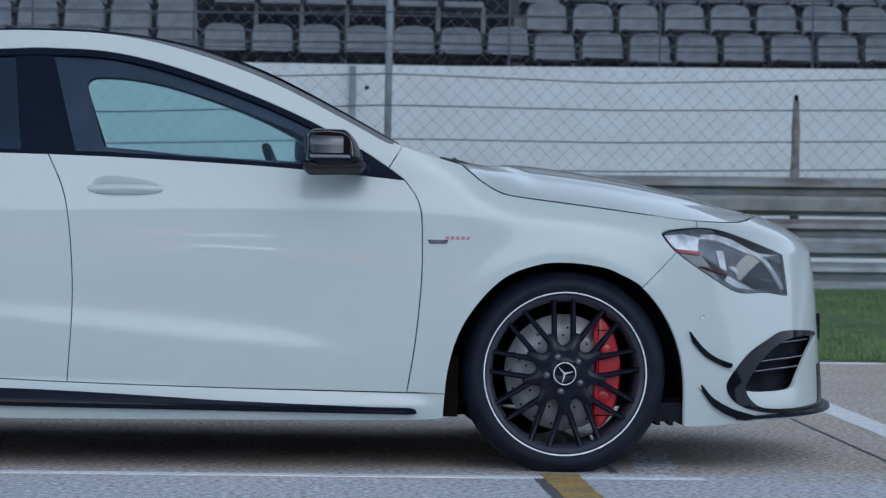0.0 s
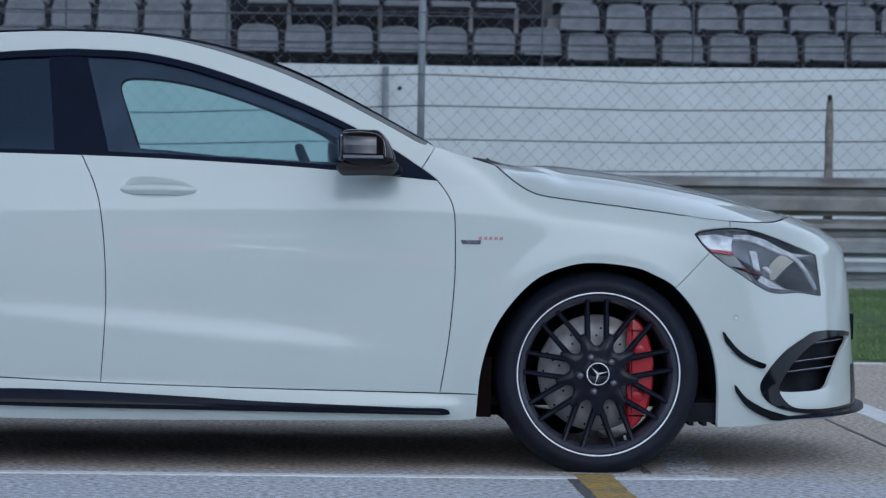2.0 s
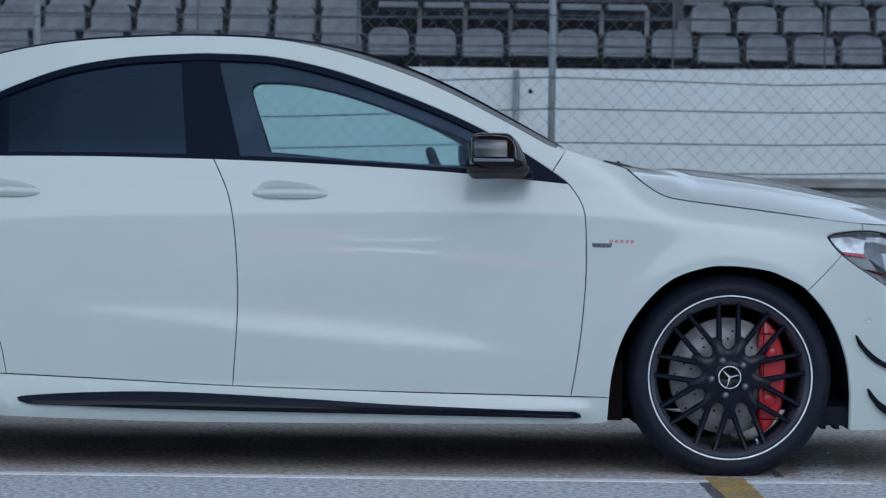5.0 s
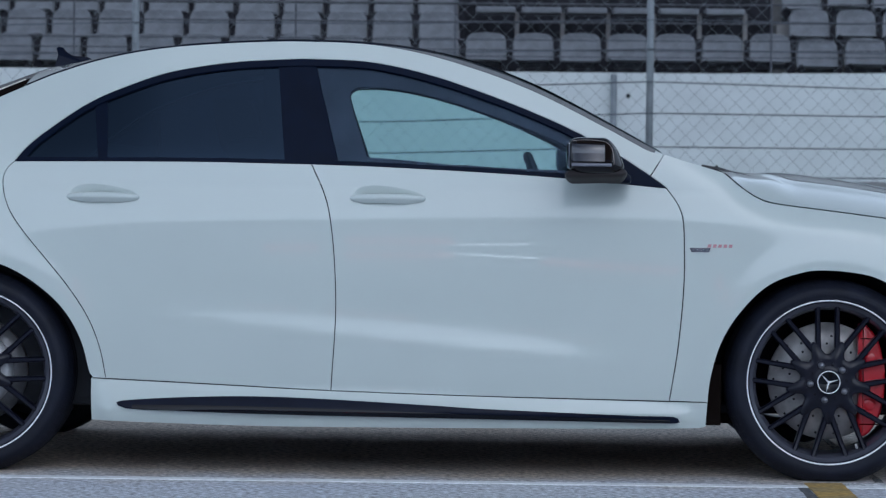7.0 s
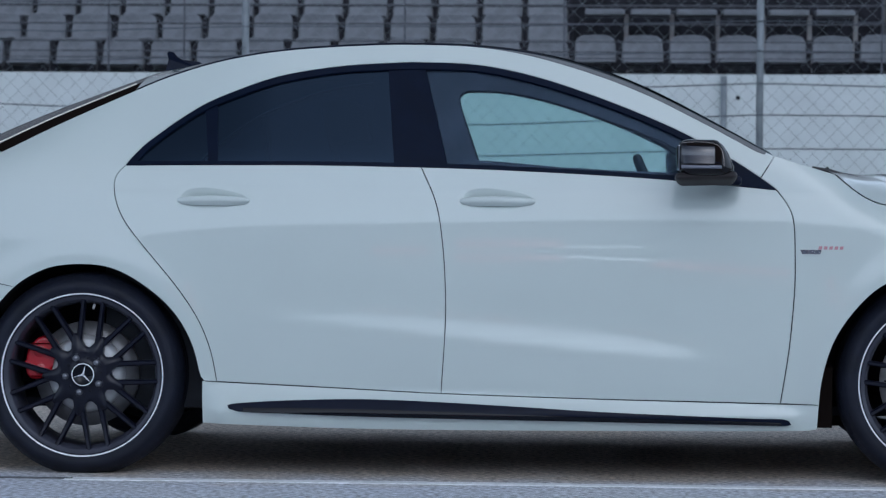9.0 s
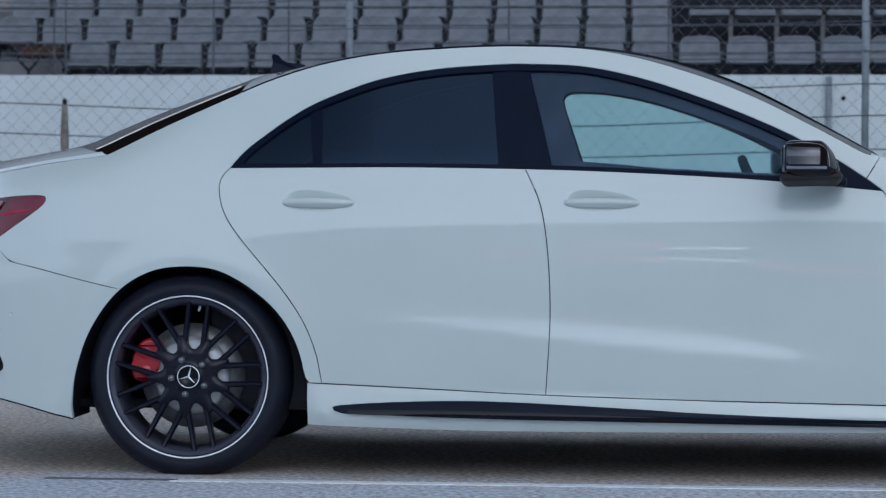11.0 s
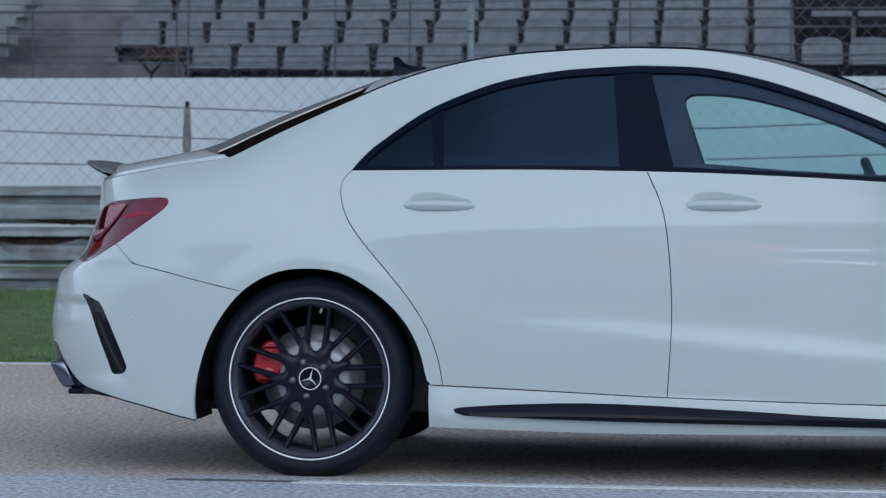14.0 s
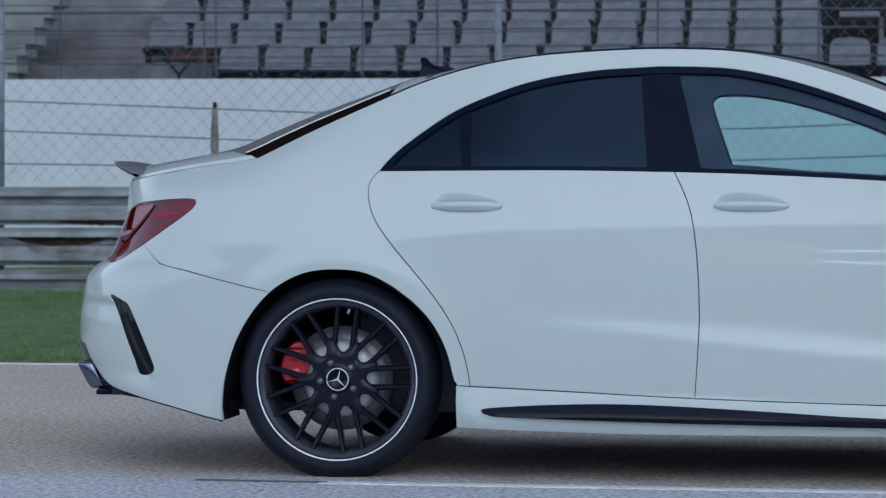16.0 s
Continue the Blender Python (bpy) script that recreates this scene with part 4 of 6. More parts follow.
    tail = panel("tail_light", [tail_loop], RED_LENS, car, "red tail light", off=-0.002, gap=0.002, lip=0.03, sides=(side,))[0]
    def layer(name, points, mat, label, off=-0.0042):
        return panel(name, [ring(curve(points, 4, closed=True))], mat, tail, label, off=off, gap=0, lip=0.003, rim=0.006, sides=(side,))
    layer("lamp_chamber", [(-0.742, 0.848), (-0.718, 0.853), (-0.722, 0.82), (-0.728, 0.787), (-0.755, 0.782), (-0.758, 0.812)], DARK_RED, "dark red lamp chamber")
    layer("clear_wedge", [(-0.712, 0.853), (-0.67, 0.86), (-0.632, 0.864), (-0.675, 0.823), (-0.724, 0.786)], ROSE, "pale rose lens wedge")
    layer("lamp_seam", [(-0.623, 0.864), (-0.67, 0.817), (-0.719, 0.77), (-0.742, 0.748), (-0.762, 0.744), (-0.778, 0.752), (-0.771, 0.739), (-0.738, 0.742), (-0.711, 0.765), (-0.663, 0.813)], DARK_RED, "dark curved seam", -0.0052)
    layer("lamp_chamber", [(-0.726, 0.75), (-0.734, 0.727), (-0.767, 0.708), (-0.799, 0.684), (-0.781, 0.714), (-0.761, 0.736)], BROWN_RED, "brown red lamp chamber")
    layer("reversing_lens", [(-0.795, 0.772), (-0.76, 0.776), (-0.729, 0.781), (-0.731, 0.772), (-0.76, 0.763), (-0.793, 0.758)], ROSE, "pale lamp strip")
    layer("light_strip", [(-0.63, 0.829), (-0.58, 0.837), (-0.536, 0.84), (-0.534, 0.834), (-0.58, 0.828), (-0.63, 0.82)], BRIGHT_RED, "bright red light strip")

# ---- front intakes, blades and lip ----
frame_loop = ring(curve([(3.59, 0.432), (3.54, 0.442), (3.438, 0.446), (3.382, 0.424), (3.308, 0.381), (3.249, 0.319), (3.226, 0.273), (3.251, 0.228), (3.313, 0.2), (3.421, 0.183), (3.615, 0.186)], 8), curve([(3.612, 0.2), (3.467, 0.195), (3.355, 0.204), (3.31, 0.228), (3.289, 0.262), (3.298, 0.292), (3.342, 0.349), (3.404, 0.398), (3.462, 0.42), (3.54, 0.425), (3.585, 0.42)], 8))
for side, host in zip(BOTH, front_bumper):
    panel("intake_frame", [frame_loop], GLOSS_BLACK, host, "gloss black intake surround", off=-0.008, gap=0, lip=0.04, sides=(side,))
    panel("intake_back", [ring([(3.24, 0.2), (3.24, 0.44), (3.6, 0.46), (3.6, 0.2)])], DARK, host, off=0.1, gap=0, lip=0.005, sides=(side,))
    for k, z in enumerate((0.318, 0.348, 0.4)):
        x0 = 3.3 + 0.35 * max(z - 0.3, 0)
        slat = ring(curve([(x0, z), (3.42, z + 0.006), (3.56, z + 0.012)], 6), curve([(3.56, z + 0.009), (3.42, z + 0.002), (x0, z - 0.004)], 6))
        blade = panel("intake_slat", [slat], TRIM_BLACK, host, off=0.03, gap=0, lip=0.03, sides=(side,))[0]
        # a thin pale rod paints the highlight that runs along the slat
        run = rolled(unroll(np.array(curve([(x0 + 0.02, z + 0.001), (3.42, z + 0.007), (3.545, z + 0.012)], 8))), 0.0285) * [1, -side, 1]
        mesh("slat_edge", *pipe([tuple(p) for p in run], 0.0016, 6), SLAT_HIGHLIGHT, blade, "pale worn slat edge", True)
    flick = ring(curve([(3.098, 0.45), (3.139, 0.402), (3.188, 0.367), (3.243, 0.347)], 6), curve([(3.243, 0.342), (3.228, 0.334), (3.159, 0.367), (3.11, 0.416)], 6))
    panel("air_blade", [flick], GLOSS_BLACK, host, "small black air blade", off=-0.014, gap=0, lip=0.02, sides=(side,))
    flick = ring(curve([(3.142, 0.28), (3.182, 0.237), (3.253, 0.2), (3.335, 0.176)], 6), curve([(3.335, 0.172), (3.274, 0.168), (3.193, 0.202), (3.149, 0.254)], 6))
    panel("air_blade", [flick], GLOSS_BLACK, host, "small black air blade", off=-0.014, gap=0, lip=0.02, sides=(side,))
# the splitter under the nose, one lip from flank to flank
edge_s = np.linspace(3.24, NOSE + 1.499, 40)
flat = np.stack([edge_s, 0.174 + 0.006 * fade(edge_s, 3.1, 3.9)], 1)
rim_in, rim_out = rolled(flat, 0.02), rolled(flat) + facing(flat) * (0.006 + 0.024 * fade(edge_s, 3.3, 3.8))[:, None]
rim_in, rim_out = (np.vstack([q, (q * [1, -1, 1])[::-1]]) for q in (rim_in, rim_out))
verts, faces = [], []
for a, b in zip(rim_in, rim_out):
    verts += [a + [0, 0, 0.009], b + [0, 0, 0.006], b - [0, 0, 0.005], a - [0, 0, 0.008]]
for i in range(len(rim_in) - 1):
    for k in range(4):
        faces.append((4 * i + k, 4 * i + (k + 1) % 4, 4 * i + 4 + (k + 1) % 4, 4 * i + 4 + k))
mesh("front_splitter", verts, faces, TRIM_BLACK, car, "black front splitter")
# the black end plate that rises from the splitter round the corner of the nose
for side, host in zip(BOTH, front_bumper):
    panel("end_plate", [ring([(3.594, 0.325), (3.645, 0.325), (3.648, 0.186), (3.59, 0.186)])], TRIM_BLACK, host, "black splitter end plate", off=-0.006, gap=0, lip=0.01, rim=0.006, sides=(side,))
# the number plate carrier on the nose, seen edge on
bm = bmesh.new()
block(bm, 3.6, 3.624, -0.24, 0.24, 0.40, 0.49, 0.004)
part("plate_carrier", bm, GLOSS_BLACK, car, "black plate carrier")


def stud(x, z, r, mat, parent, name, proud=0.0015, side=-1):
    y = float(half_width(x, z))
    n = facing(unroll(np.array([[x, z]])))[0]
    v, f = lathe([(r, 0.004), (r, -proud), (r * 0.8, -proud - 0.001), (r * 0.72, -proud), (0.0, -proud)], 24)
    turn = Vector((0, -1, 0)).rotation_difference(Vector(n)).to_matrix()
    v = np.array([tuple(turn @ Vector(p)) for p in v]) + [x, -y, z]
    v[:, 1] *= -side
    return mesh(name, v, f, mat, parent, smooth=True)


for side, a, b in zip(BOTH, front_bumper, rear_bumper):
    stud(3.139, 0.497, 0.011, WHITE, a, "parking_sensor", side=side)
    stud(-0.575, 0.505, 0.01, WHITE, b, "parking_sensor", side=side)

# rubber air deflectors ahead of the front wheels
for side in (-1, 1):
    bm = bmesh.new()
    for k in range(7):
        x = 2.985 + 0.014 * k
        block(bm, x, x + 0.0139, side * 0.74 - 0.05, side * 0.74 + 0.05, 0.16 - 0.012 * (k % 3 == 1), 0.22)
    part("air_deflector", bm, DARK, car, "black rubber air deflector")["kind"] = "stuff"

# exhaust tips
for side in (-1, 1):
    bm = bmesh.new()
    block(bm, -0.896, -0.84, side * 0.5 - 0.1, side * 0.5 + 0.1, 0.256, 0.345, 0.012)
    for v in bm.verts:
        v.co.x += (v.co.z - 0.3) * -0.55
    tip = part("exhaust_tip", bm, EXHAUST, car, "dark chrome exhaust tip", True)
    bm = bmesh.new()
    block(bm, -0.9, -0.88, side * 0.5 - 0.085, side * 0.5 + 0.085, 0.268, 0.333, 0.006)
    for v in bm.verts:
        v.co.x += (v.co.z - 0.3) * -0.55
    part("tip_mouth", bm, DARK, tip, "black pipe mouth")
    bm = bmesh.new()
    block(bm, -0.845, -0.6, side * 0.5 - 0.13, side * 0.5 + 0.13, 0.238, 0.256, 0.006)
    part("tip_plate", bm, TRIM_BLACK, tip, "black plate under the tip")

# ---- handles, badge, mirrors ----
def handle(x0, x1, z, side, parent):
    """A door handle: an upright upper face, a crease and an undercut lower face, drawn out to points."""
    n = 36
    verts = []
    # out from the skin, height, along half a section; the rest closes behind
    section = [(-0.012, 0.012), (0.004, 0.0135), (0.0105, 0.011), (0.0135, 0.006), (0.0145, -0.002), (0.0135, -0.0055), (0.002, -0.0185), (-0.012, -0.02)]
    k = len(section)
    for i in range(n + 1):
        u = i / n
        t = 2 * u - 1
        grip = max(1 - abs(t) ** 3.2, 0.0) ** 0.5
        x = x0 + (x1 - x0) * u
        zc = z + 0.006 - 0.004 * t * t
        y0 = -float(half_width(x, zc)) - 0.006 * grip
        for out, h in section:
            tall = (0.35 + 0.65 * grip) if h > 0 else (0.04 + 0.96 * grip)
            verts.append((x, y0 - out * (0.25 + 0.75 * grip if out > 0 else 1), zc + h * tall))
    faces = [(i * k + j, i * k + (j + 1) % k, (i + 1) * k + (j + 1) % k, (i + 1) * k + j) for i in range(n) for j in range(k)]
    faces += [tuple(range(k)), tuple(range(n * k, n * k + k))]
    v = np.array(verts)
    v[:, 1] *= -side
    ob = mesh("door_handle", v, faces, WHITE, parent, "body-coloured door handle", True)
    ob.data.set_sharp_from_angle(angle=radians(38))
    return ob


for side, fd, rd in zip(BOTH, front_door, rear_door):
    handle(1.19, 1.428, 0.869, side, fd)
    handle(0.298, 0.527, 0.864, side, rd)
    panel("finger_well", [FRONT_WELL], WHITE, fd, gap=-0.002, lip=0.004, step=0.008, rim=0.008, dish=0.015, sides=(side,))
    panel("finger_well", [REAR_WELL], WHITE, rd, gap=-0.002, lip=0.004, step=0.008, rim=0.008, dish=0.015, sides=(side,))

for side, host in zip(BOTH, quarter):
    for x in (-0.812, -0.8, -0.788):
        panel("boot_badge", [ring([(x, 0.896), (x + 0.007, 0.897), (x + 0.008, 0.876), (x + 0.001, 0.875)])], GLOSS_BLACK, host, "small dark boot badge", off=-0.002, gap=0, lip=0.003, rim=0.005, sides=(side,))
panel("fender_badge", [ring([(2.256, 0.729), (2.322, 0.729), (2.318, 0.716), (2.262, 0.716)])], LAMP_GREY, fender[0], "small dark and red fender badge", off=-0.002, gap=0, lip=0.004, step=0.02, rim=0.006)[0]
for k in range(5):
    x = 2.266 + 0.011 * k
    panel("badge_mark", [ring([(x, 0.726), (x + 0.007, 0.726), (x + 0.006, 0.719), (x - 0.001, 0.719)])], CHROME, fender[0], "silver badge mark", off=-0.0035, gap=0, lip=0.002, step=0.02, rim=0.004)
for k in range(5):
    x = 2.312 + 0.0165 * k
    panel("badge_mark", [ring([(x + 0.002, 0.7405), (x + 0.0125, 0.7405), (x + 0.0105, 0.7305), (x, 0.7305)])], PALE_RED, fender[0], "red badge mark", off=-0.002, gap=0, lip=0.003, step=0.02, rim=0.004)


def mirror(side):
    """A door mirror: a boxy rounded cap over a matt lower half, a foot, glass and indicator strip."""
    bm = bmesh.new()
    block(bm, 1.874, 2.038, -1.1, -0.93, 0.955, 1.068)
    bmesh.ops.bevel(bm, geom=list(bm.edges), offset=0.042, segments=8, affect="EDGES", profile=0.52)
    bmesh.ops.subdivide_edges(bm, edges=[e for e in bm.edges if e.calc_length() > 0.03], cuts=5, use_grid_fill=True)
    for w in bm.verts:
        x, y, z = w.co
        up = (z - 0.955) / 0.113
        x = 1.955 + (x - 1.955) * (1.03 - 0.1 * up) - 0.014 * up
        x += 0.02 * fade(x, 1.97, 2.05) * (1 - up) - 0.004
        y += 0.11 * (z - 0.955) + 0.02 * ((x - 1.94) / 0.09) ** 2 if y < -0.99 else 0.0
        z += -0.02 * fade(x, 1.98, 2.05) * up
        w.co = x, -side * y, z
    shell = part("door_mirror", bm, MIRROR_BLACK, car, "gloss black door mirror", True)
    # the matt lower half: a shallow tray that draws in below, on a narrow foot
    bm = bmesh.new()
    block(bm, 1.861, 2.052, -1.088, -0.93, 0.925, 0.9655)
    bmesh.ops.bevel(bm, geom=list(bm.edges), offset=0.0165, segments=6, affect="EDGES", profile=0.5)
    for w in bm.verts:
        x, y, z = w.co
        down = (1 - fade(z, 0.925, 0.952))
        x = 1.972 + (x - 1.972) * (1 - 0.09 * down)
        y = -0.98 + (y + 0.98) * (1 - 0.4 * down) + 0.02 * ((x - 1.94) / 0.09) ** 2 * (y < -1.03)
        w.co = x, -side * y, z + 0.008 * fade(x, 2.0, 2.06)
    part("lower_shell", bm, MIRROR_LOWER, shell, "matt dark brown lower half of the mirror", True)
    bm = bmesh.new()
    block(bm, 1.985, 2.068, min(side * 0.85, side * 0.97), max(side * 0.85, side * 0.97), 0.927, 0.957)
    bmesh.ops.bevel(bm, geom=list(bm.edges), offset=0.012, segments=4, affect="EDGES", profile=0.5)
    part("mirror_foot", bm, TRIM_BLACK, shell, "matt black mirror foot", True)
    bm = bmesh.new()
    block(bm, 1.8695, 1.8745, -1.07, -0.9, 0.972, 1.05, 0.002)
    for w in bm.verts:
        w.co.y *= -side
    part("mirror_glass", bm, CHROME, shell, "mirror glass")
    # a proud panel on the cap, a painted dark slot beside it and a thin warm-toned edge round both
    tree = BVHTree.FromPolygons([v.co.copy() for v in shell.data.vertices], [tuple(p.vertices) for p in shell.data.polygons])

    def on_shell(x, z, out):
        hit = tree.ray_cast(Vector((x, side * 2.0, z)), Vector((0, -side, 0)))[0]
        return (x, (hit.y if hit else side * 1.08) + side * out, z)

    verts, faces = loft(lambda u, w: on_shell(1.88 + 0.1 * u, 1.019 + (0.029 - 0.004 * u) * w, 0.0022), np.linspace(0, 1, 14), np.linspace(0, 1, 6))
    mesh("cap_panel", verts, faces, MIRROR_FACE, shell, "glossy dark cap panel", True)
    # added facet, tilted up so that its shape yields the cap's pale reflected band
    verts, faces = loft(lambda u, w: on_shell(1.884 + 0.096 * u, 0.994 + 0.025 * w, 0.0022 + 0.008 * (1 - w)), np.linspace(0, 1, 14), np.linspace(0, 1, 4))
    mesh("reflection_facet", verts, faces, MIRROR_FACE, shell, "glossy facet added to give the cap a pale reflection", True)
    # matt black sheets just proud of the shell, painted as the shade of recesses
    verts, faces = loft(lambda u, w: on_shell(1.982 + 0.02 * u, 0.992 + (0.058 - 0.008 * u * u) * w, 0.0012), np.linspace(0, 1, 5), np.linspace(0, 1, 8))
    mesh("cap_recess_shade", verts, faces, BORDER_DARK, shell, "black sheet painted on the cap as the shade of a recess", True)
    verts, faces = loft(lambda u, w: on_shell(1.895 + 0.09 * u, 1.0495 + 0.0065 * w, 0.0012), np.linspace(0, 1, 12), np.linspace(0, 1, 3))
    mesh("cap_recess_shade", verts, faces, BORDER_DARK, shell, "black sheet painted on the cap as the shade of a recess", True)
    bend = curve([(1.884, 1.057), (1.93, 1.06), (1.978, 1.055), (1.999, 1.04), (2.007, 1.015), (2.009, 0.985)], 5)
    mesh("cap_edge", *pipe([on_shell(x, z, 0.0005) for x, z in bend], 0.0013, 6), EDGE_WARM, shell, "thin warm bright cap edge", True)
    for z, r, mat in ((0.984, 0.0058, MIRROR_GREY), (0.997, 0.002, TRIM_BLACK)):
        pts = []
        for x in np.linspace(1.884, 2.004, 16):
            up = (z - 0.955) / 0.113
            xs = 1.955 + (x - 1.955) * (1.03 - 0.1 * up) - 0.014 * up
            pts.append((xs, -side * (-1.1 + 0.11 * (z - 0.955) + 0.02 * ((xs - 1.94) / 0.09) ** 2 + (0.011 if z > 1.04 else 0.0)), z))
        mesh("indicator_strip", *pipe(pts, r, 6), mat, shell, "thin grey strip" if mat is MIRROR_GREY else "thin dark seam", True)


mirror(-1)
mirror(1)

# ---- cabin ----
bm = bmesh.new()
block(bm, 0.05, 2.2, -0.74, 0.74, 0.2, 0.9, 0.03)
part("cabin_floor", bm, CABIN, car, "dark cabin")
bm = bmesh.new()
block(bm, 1.98, 2.25, -0.74, 0.74, 0.85, 0.965, 0.04)
part("dashboard", bm, CABIN, car, "dark dashboard")
for y in (-0.37, 0.37):
    bm = bmesh.new()
    block(bm, 0.86, 1.04, y - 0.25, y + 0.25, 0.6, 1.06, 0.07)
    block(bm, 0.83, 0.96, y - 0.15, y + 0.15, 1.0, 1.2, 0.05)
    for w in bm.verts:
        w.co.x -= (w.co.z - 0.6) * 0.2
    part("front_seat", bm, CABIN, car, "dark sports seat", True)
bm = bmesh.new()
block(bm, 0.1, 0.4, -0.62, 0.62, 0.6, 0.98, 0.06)
part("rear_seat", bm, CABIN, car, "dark rear seat", True)
v_, f_ = lathe([(0.172 + 0.017 * math.cos(a), 0.017 * math.sin(a)) for a in np.linspace(0, 2 * math.pi, 10)], 48)
wheel_turn = Matrix.Translation((1.82, 0.37, 0.86)) @ Matrix.Rotation(radians(68), 4, "Y") @ Matrix.Rotation(radians(90), 4, "X")
mesh("steering_wheel", [wheel_turn @ Vector(p) for p in v_], f_, CABIN, car, "dark steering wheel", True)
bm = bmesh.new()
block(bm, -0.5, 3.3, -0.7, 0.7, 0.2, 0.23, 0.01)
block(bm, 0.44, 2.26, -0.79, 0.79, 0.156, 0.196, 0.008)
part("underbody", bm, DARK, car, "dark underbody")

# wheel wells
for cx, arch in ((2.699, FRONT_ARCH), (0.0, REAR_ARCH)):
    for side in (-1, 1):
        k = len(arch)
        c = np.array([cx, 0.3])
        out = arch + (arch - c) * 0.012
        verts = [(x, side * (float(half_width(x, z)) - 0.012), z) for x, z in out] + [(x, side * 0.56, z) for x, z in out]
        faces = [(i, i + 1, k + i + 1, k + i) for i in range(k - 1)] + [tuple(k + i for i in range(k) if out[i][1] > 0.26)]
        mesh("wheel_well", verts, faces, DARK, car, "dark wheel well", True)

# splash guards between the front wheels and the sills
for side in (-1, 1):
    bm = bmesh.new()
    block(bm, 2.318, 2.366, min(side * 0.62, side * 0.8), max(side * 0.62, side * 0.8), 0.168, 0.36, 0.004)
    block(bm, 2.322, 2.46, min(side * 0.56, side * 0.6), max(side * 0.56, side * 0.6), 0.16, 0.3, 0.004)
    part("splash_guard", bm, BORDER_DARK, car, "black splash guard")

# ---- wheels ----
HUB = 0.312
def wheel(cx, side, phase, disc_r, pads, bell, valve, drilled=True):
    """A wheel with its tyre, brake disc and caliper. Its outer face lies at y = 0 in its own frame and looks to -y; pads: the outline of the caliper from the hub."""
    flip = 1 if side < 0 else -1

    def made(name, v, f, mat, parent, label="", smooth=True):
        v = np.array([tuple(p) for p in v], float)
        v[:, 1] *= flip
        v = v + [cx, side * 0.862, HUB]
        if name == "tyre":
            v[:, 2] = np.maximum(v[:, 2], 0.0)
        return mesh(name, v, f, mat, parent, label, smooth)

    barrel = [(0.2585, 0.004), (0.2585, -0.002), (0.2545, -0.0025), (0.2525, 0.001), (0.25, 0.005), (0.242, 0.009), (0.2365, 0.014), (0.234, 0.02), (0.228, 0.034), (0.2255, 0.06), (0.2245, 0.12), (0.229, 0.2), (0.25, 0.215)]
    v, f = lathe(barrel, 128)
    hub = made("wheel", v, f, BARREL, car, "matt black multi-spoke wheel")
    v, f = lathe([(0.26, 0.004), (0.26, -0.0045), (0.2588, -0.0058), (0.2548, -0.005), (0.2538, 0.0)], 128)
    made("rim_edge", v, f, POLISHED, hub, "polished rim edge")
    # tyre
    prof = [(0.25, 0.0), (0.2585, -0.005), (0.265, -0.009), (0.268, -0.0085), (0.271, -0.0105), (0.283, -0.011), (0.292, -0.008), (0.295, -0.0055), (0.301, 0.0), (0.308, 0.01), (0.314, 0.022), (0.3195, 0.038)]
    for g in (0.05, 0.092, 0.134, 0.176):
        prof += [(0.3235, g), (0.3165, g + 0.001), (0.3165, g + 0.009), (0.3235, g + 0.01)]
    prof += [(0.3225, 0.205), (0.314, 0.233), (0.297, 0.243), (0.26, 0.23)]
    v, f = lathe(prof, 160)
    made("tyre", v, f, RUBBER, hub, "black low-profile tyre")
    # shoulder blocks of the tread
    verts, faces = [], []
    for i in range(72):
        a0, a1 = 2 * math.pi * i / 72, 2 * math.pi * (i + 0.8) / 72
        b = len(verts)
        for a in (a0, a1):
            for r, y in ((0.302, 0.0004), (0.3092, 0.0102), (0.3155, 0.0222), (0.3218, 0.0385), (0.315, 0.04)):
                verts.append((r * math.sin(a), y, r * math.cos(a)))
        for j in range(4):
            faces.append((b + j, b + j + 1, b + 6 + j, b + 5 + j))
        faces += [tuple(b + j for j in range(5)), tuple(b + 5 + j for j in range(5))]
    keep = [q for q in faces if min(verts[j][2] for j in q) > -0.308]
    made("tread_shoulder", verts, keep, RUBBER, hub, "tyre shoulder tread", False)["kind"] = "stuff"
    # spokes: nine forks
    for i in range(9):
        slot = radians(phase + 40 * i)
        c, si = math.cos(slot), math.sin(slot)
        for s in (-1, 1):
            verts, faces = [], []
            steps = np.linspace(0, 1, 8)
            for t in steps:
                along_slot = 0.07 + (0.246 - 0.07) * t
                mid_x = s * (0.031 - 0.0015 * (1 - t))
                wide = 0.0102 - 0.0034 * t + 0.002 * max(t - 0.9, 0) / 0.1
                face = 0.023 - 0.013 * t + 0.005 * math.sin(math.pi * t)
                for dx, y in ((-wide, face + 0.03), (-wide, face + 0.006), (-wide * 0.5, face), (wide * 0.5, face), (wide, face + 0.006), (wide, face + 0.03)):
                    verts.append((along_slot * si + (mid_x + dx) * c, y, along_slot * c - (mid_x + dx) * si))
            for j in range(len(steps) - 1):
                for k in range(6):
                    faces.append((6 * j + k, 6 * j + (k + 1) % 6, 6 * j + 6 + (k + 1) % 6, 6 * j + 6 + k))
            faces.append(tuple(6 * (len(steps) - 1) + k for k in range(6)))
            made("spoke", verts, faces, RIM, hub, "", False)
    # the hub face, scalloped between the stems
    n = 180
    verts, faces = [], []
    for i in range(n):
        a = 2 * math.pi * i / n
        lobe = 0.5 + 0.5 * math.cos(9 * (a - radians(phase + 20)))
        r1 = 0.088 + 0.046 * lobe ** 1.6
        for r, y in ((0.036, 0.016), (0.04, 0.02), (0.05, 0.0215), (0.068, 0.0225), (r1 - 0.004, 0.0215), (r1, 0.028), (r1, 0.052)):
            verts.append((r * math.sin(a), y, r * math.cos(a)))
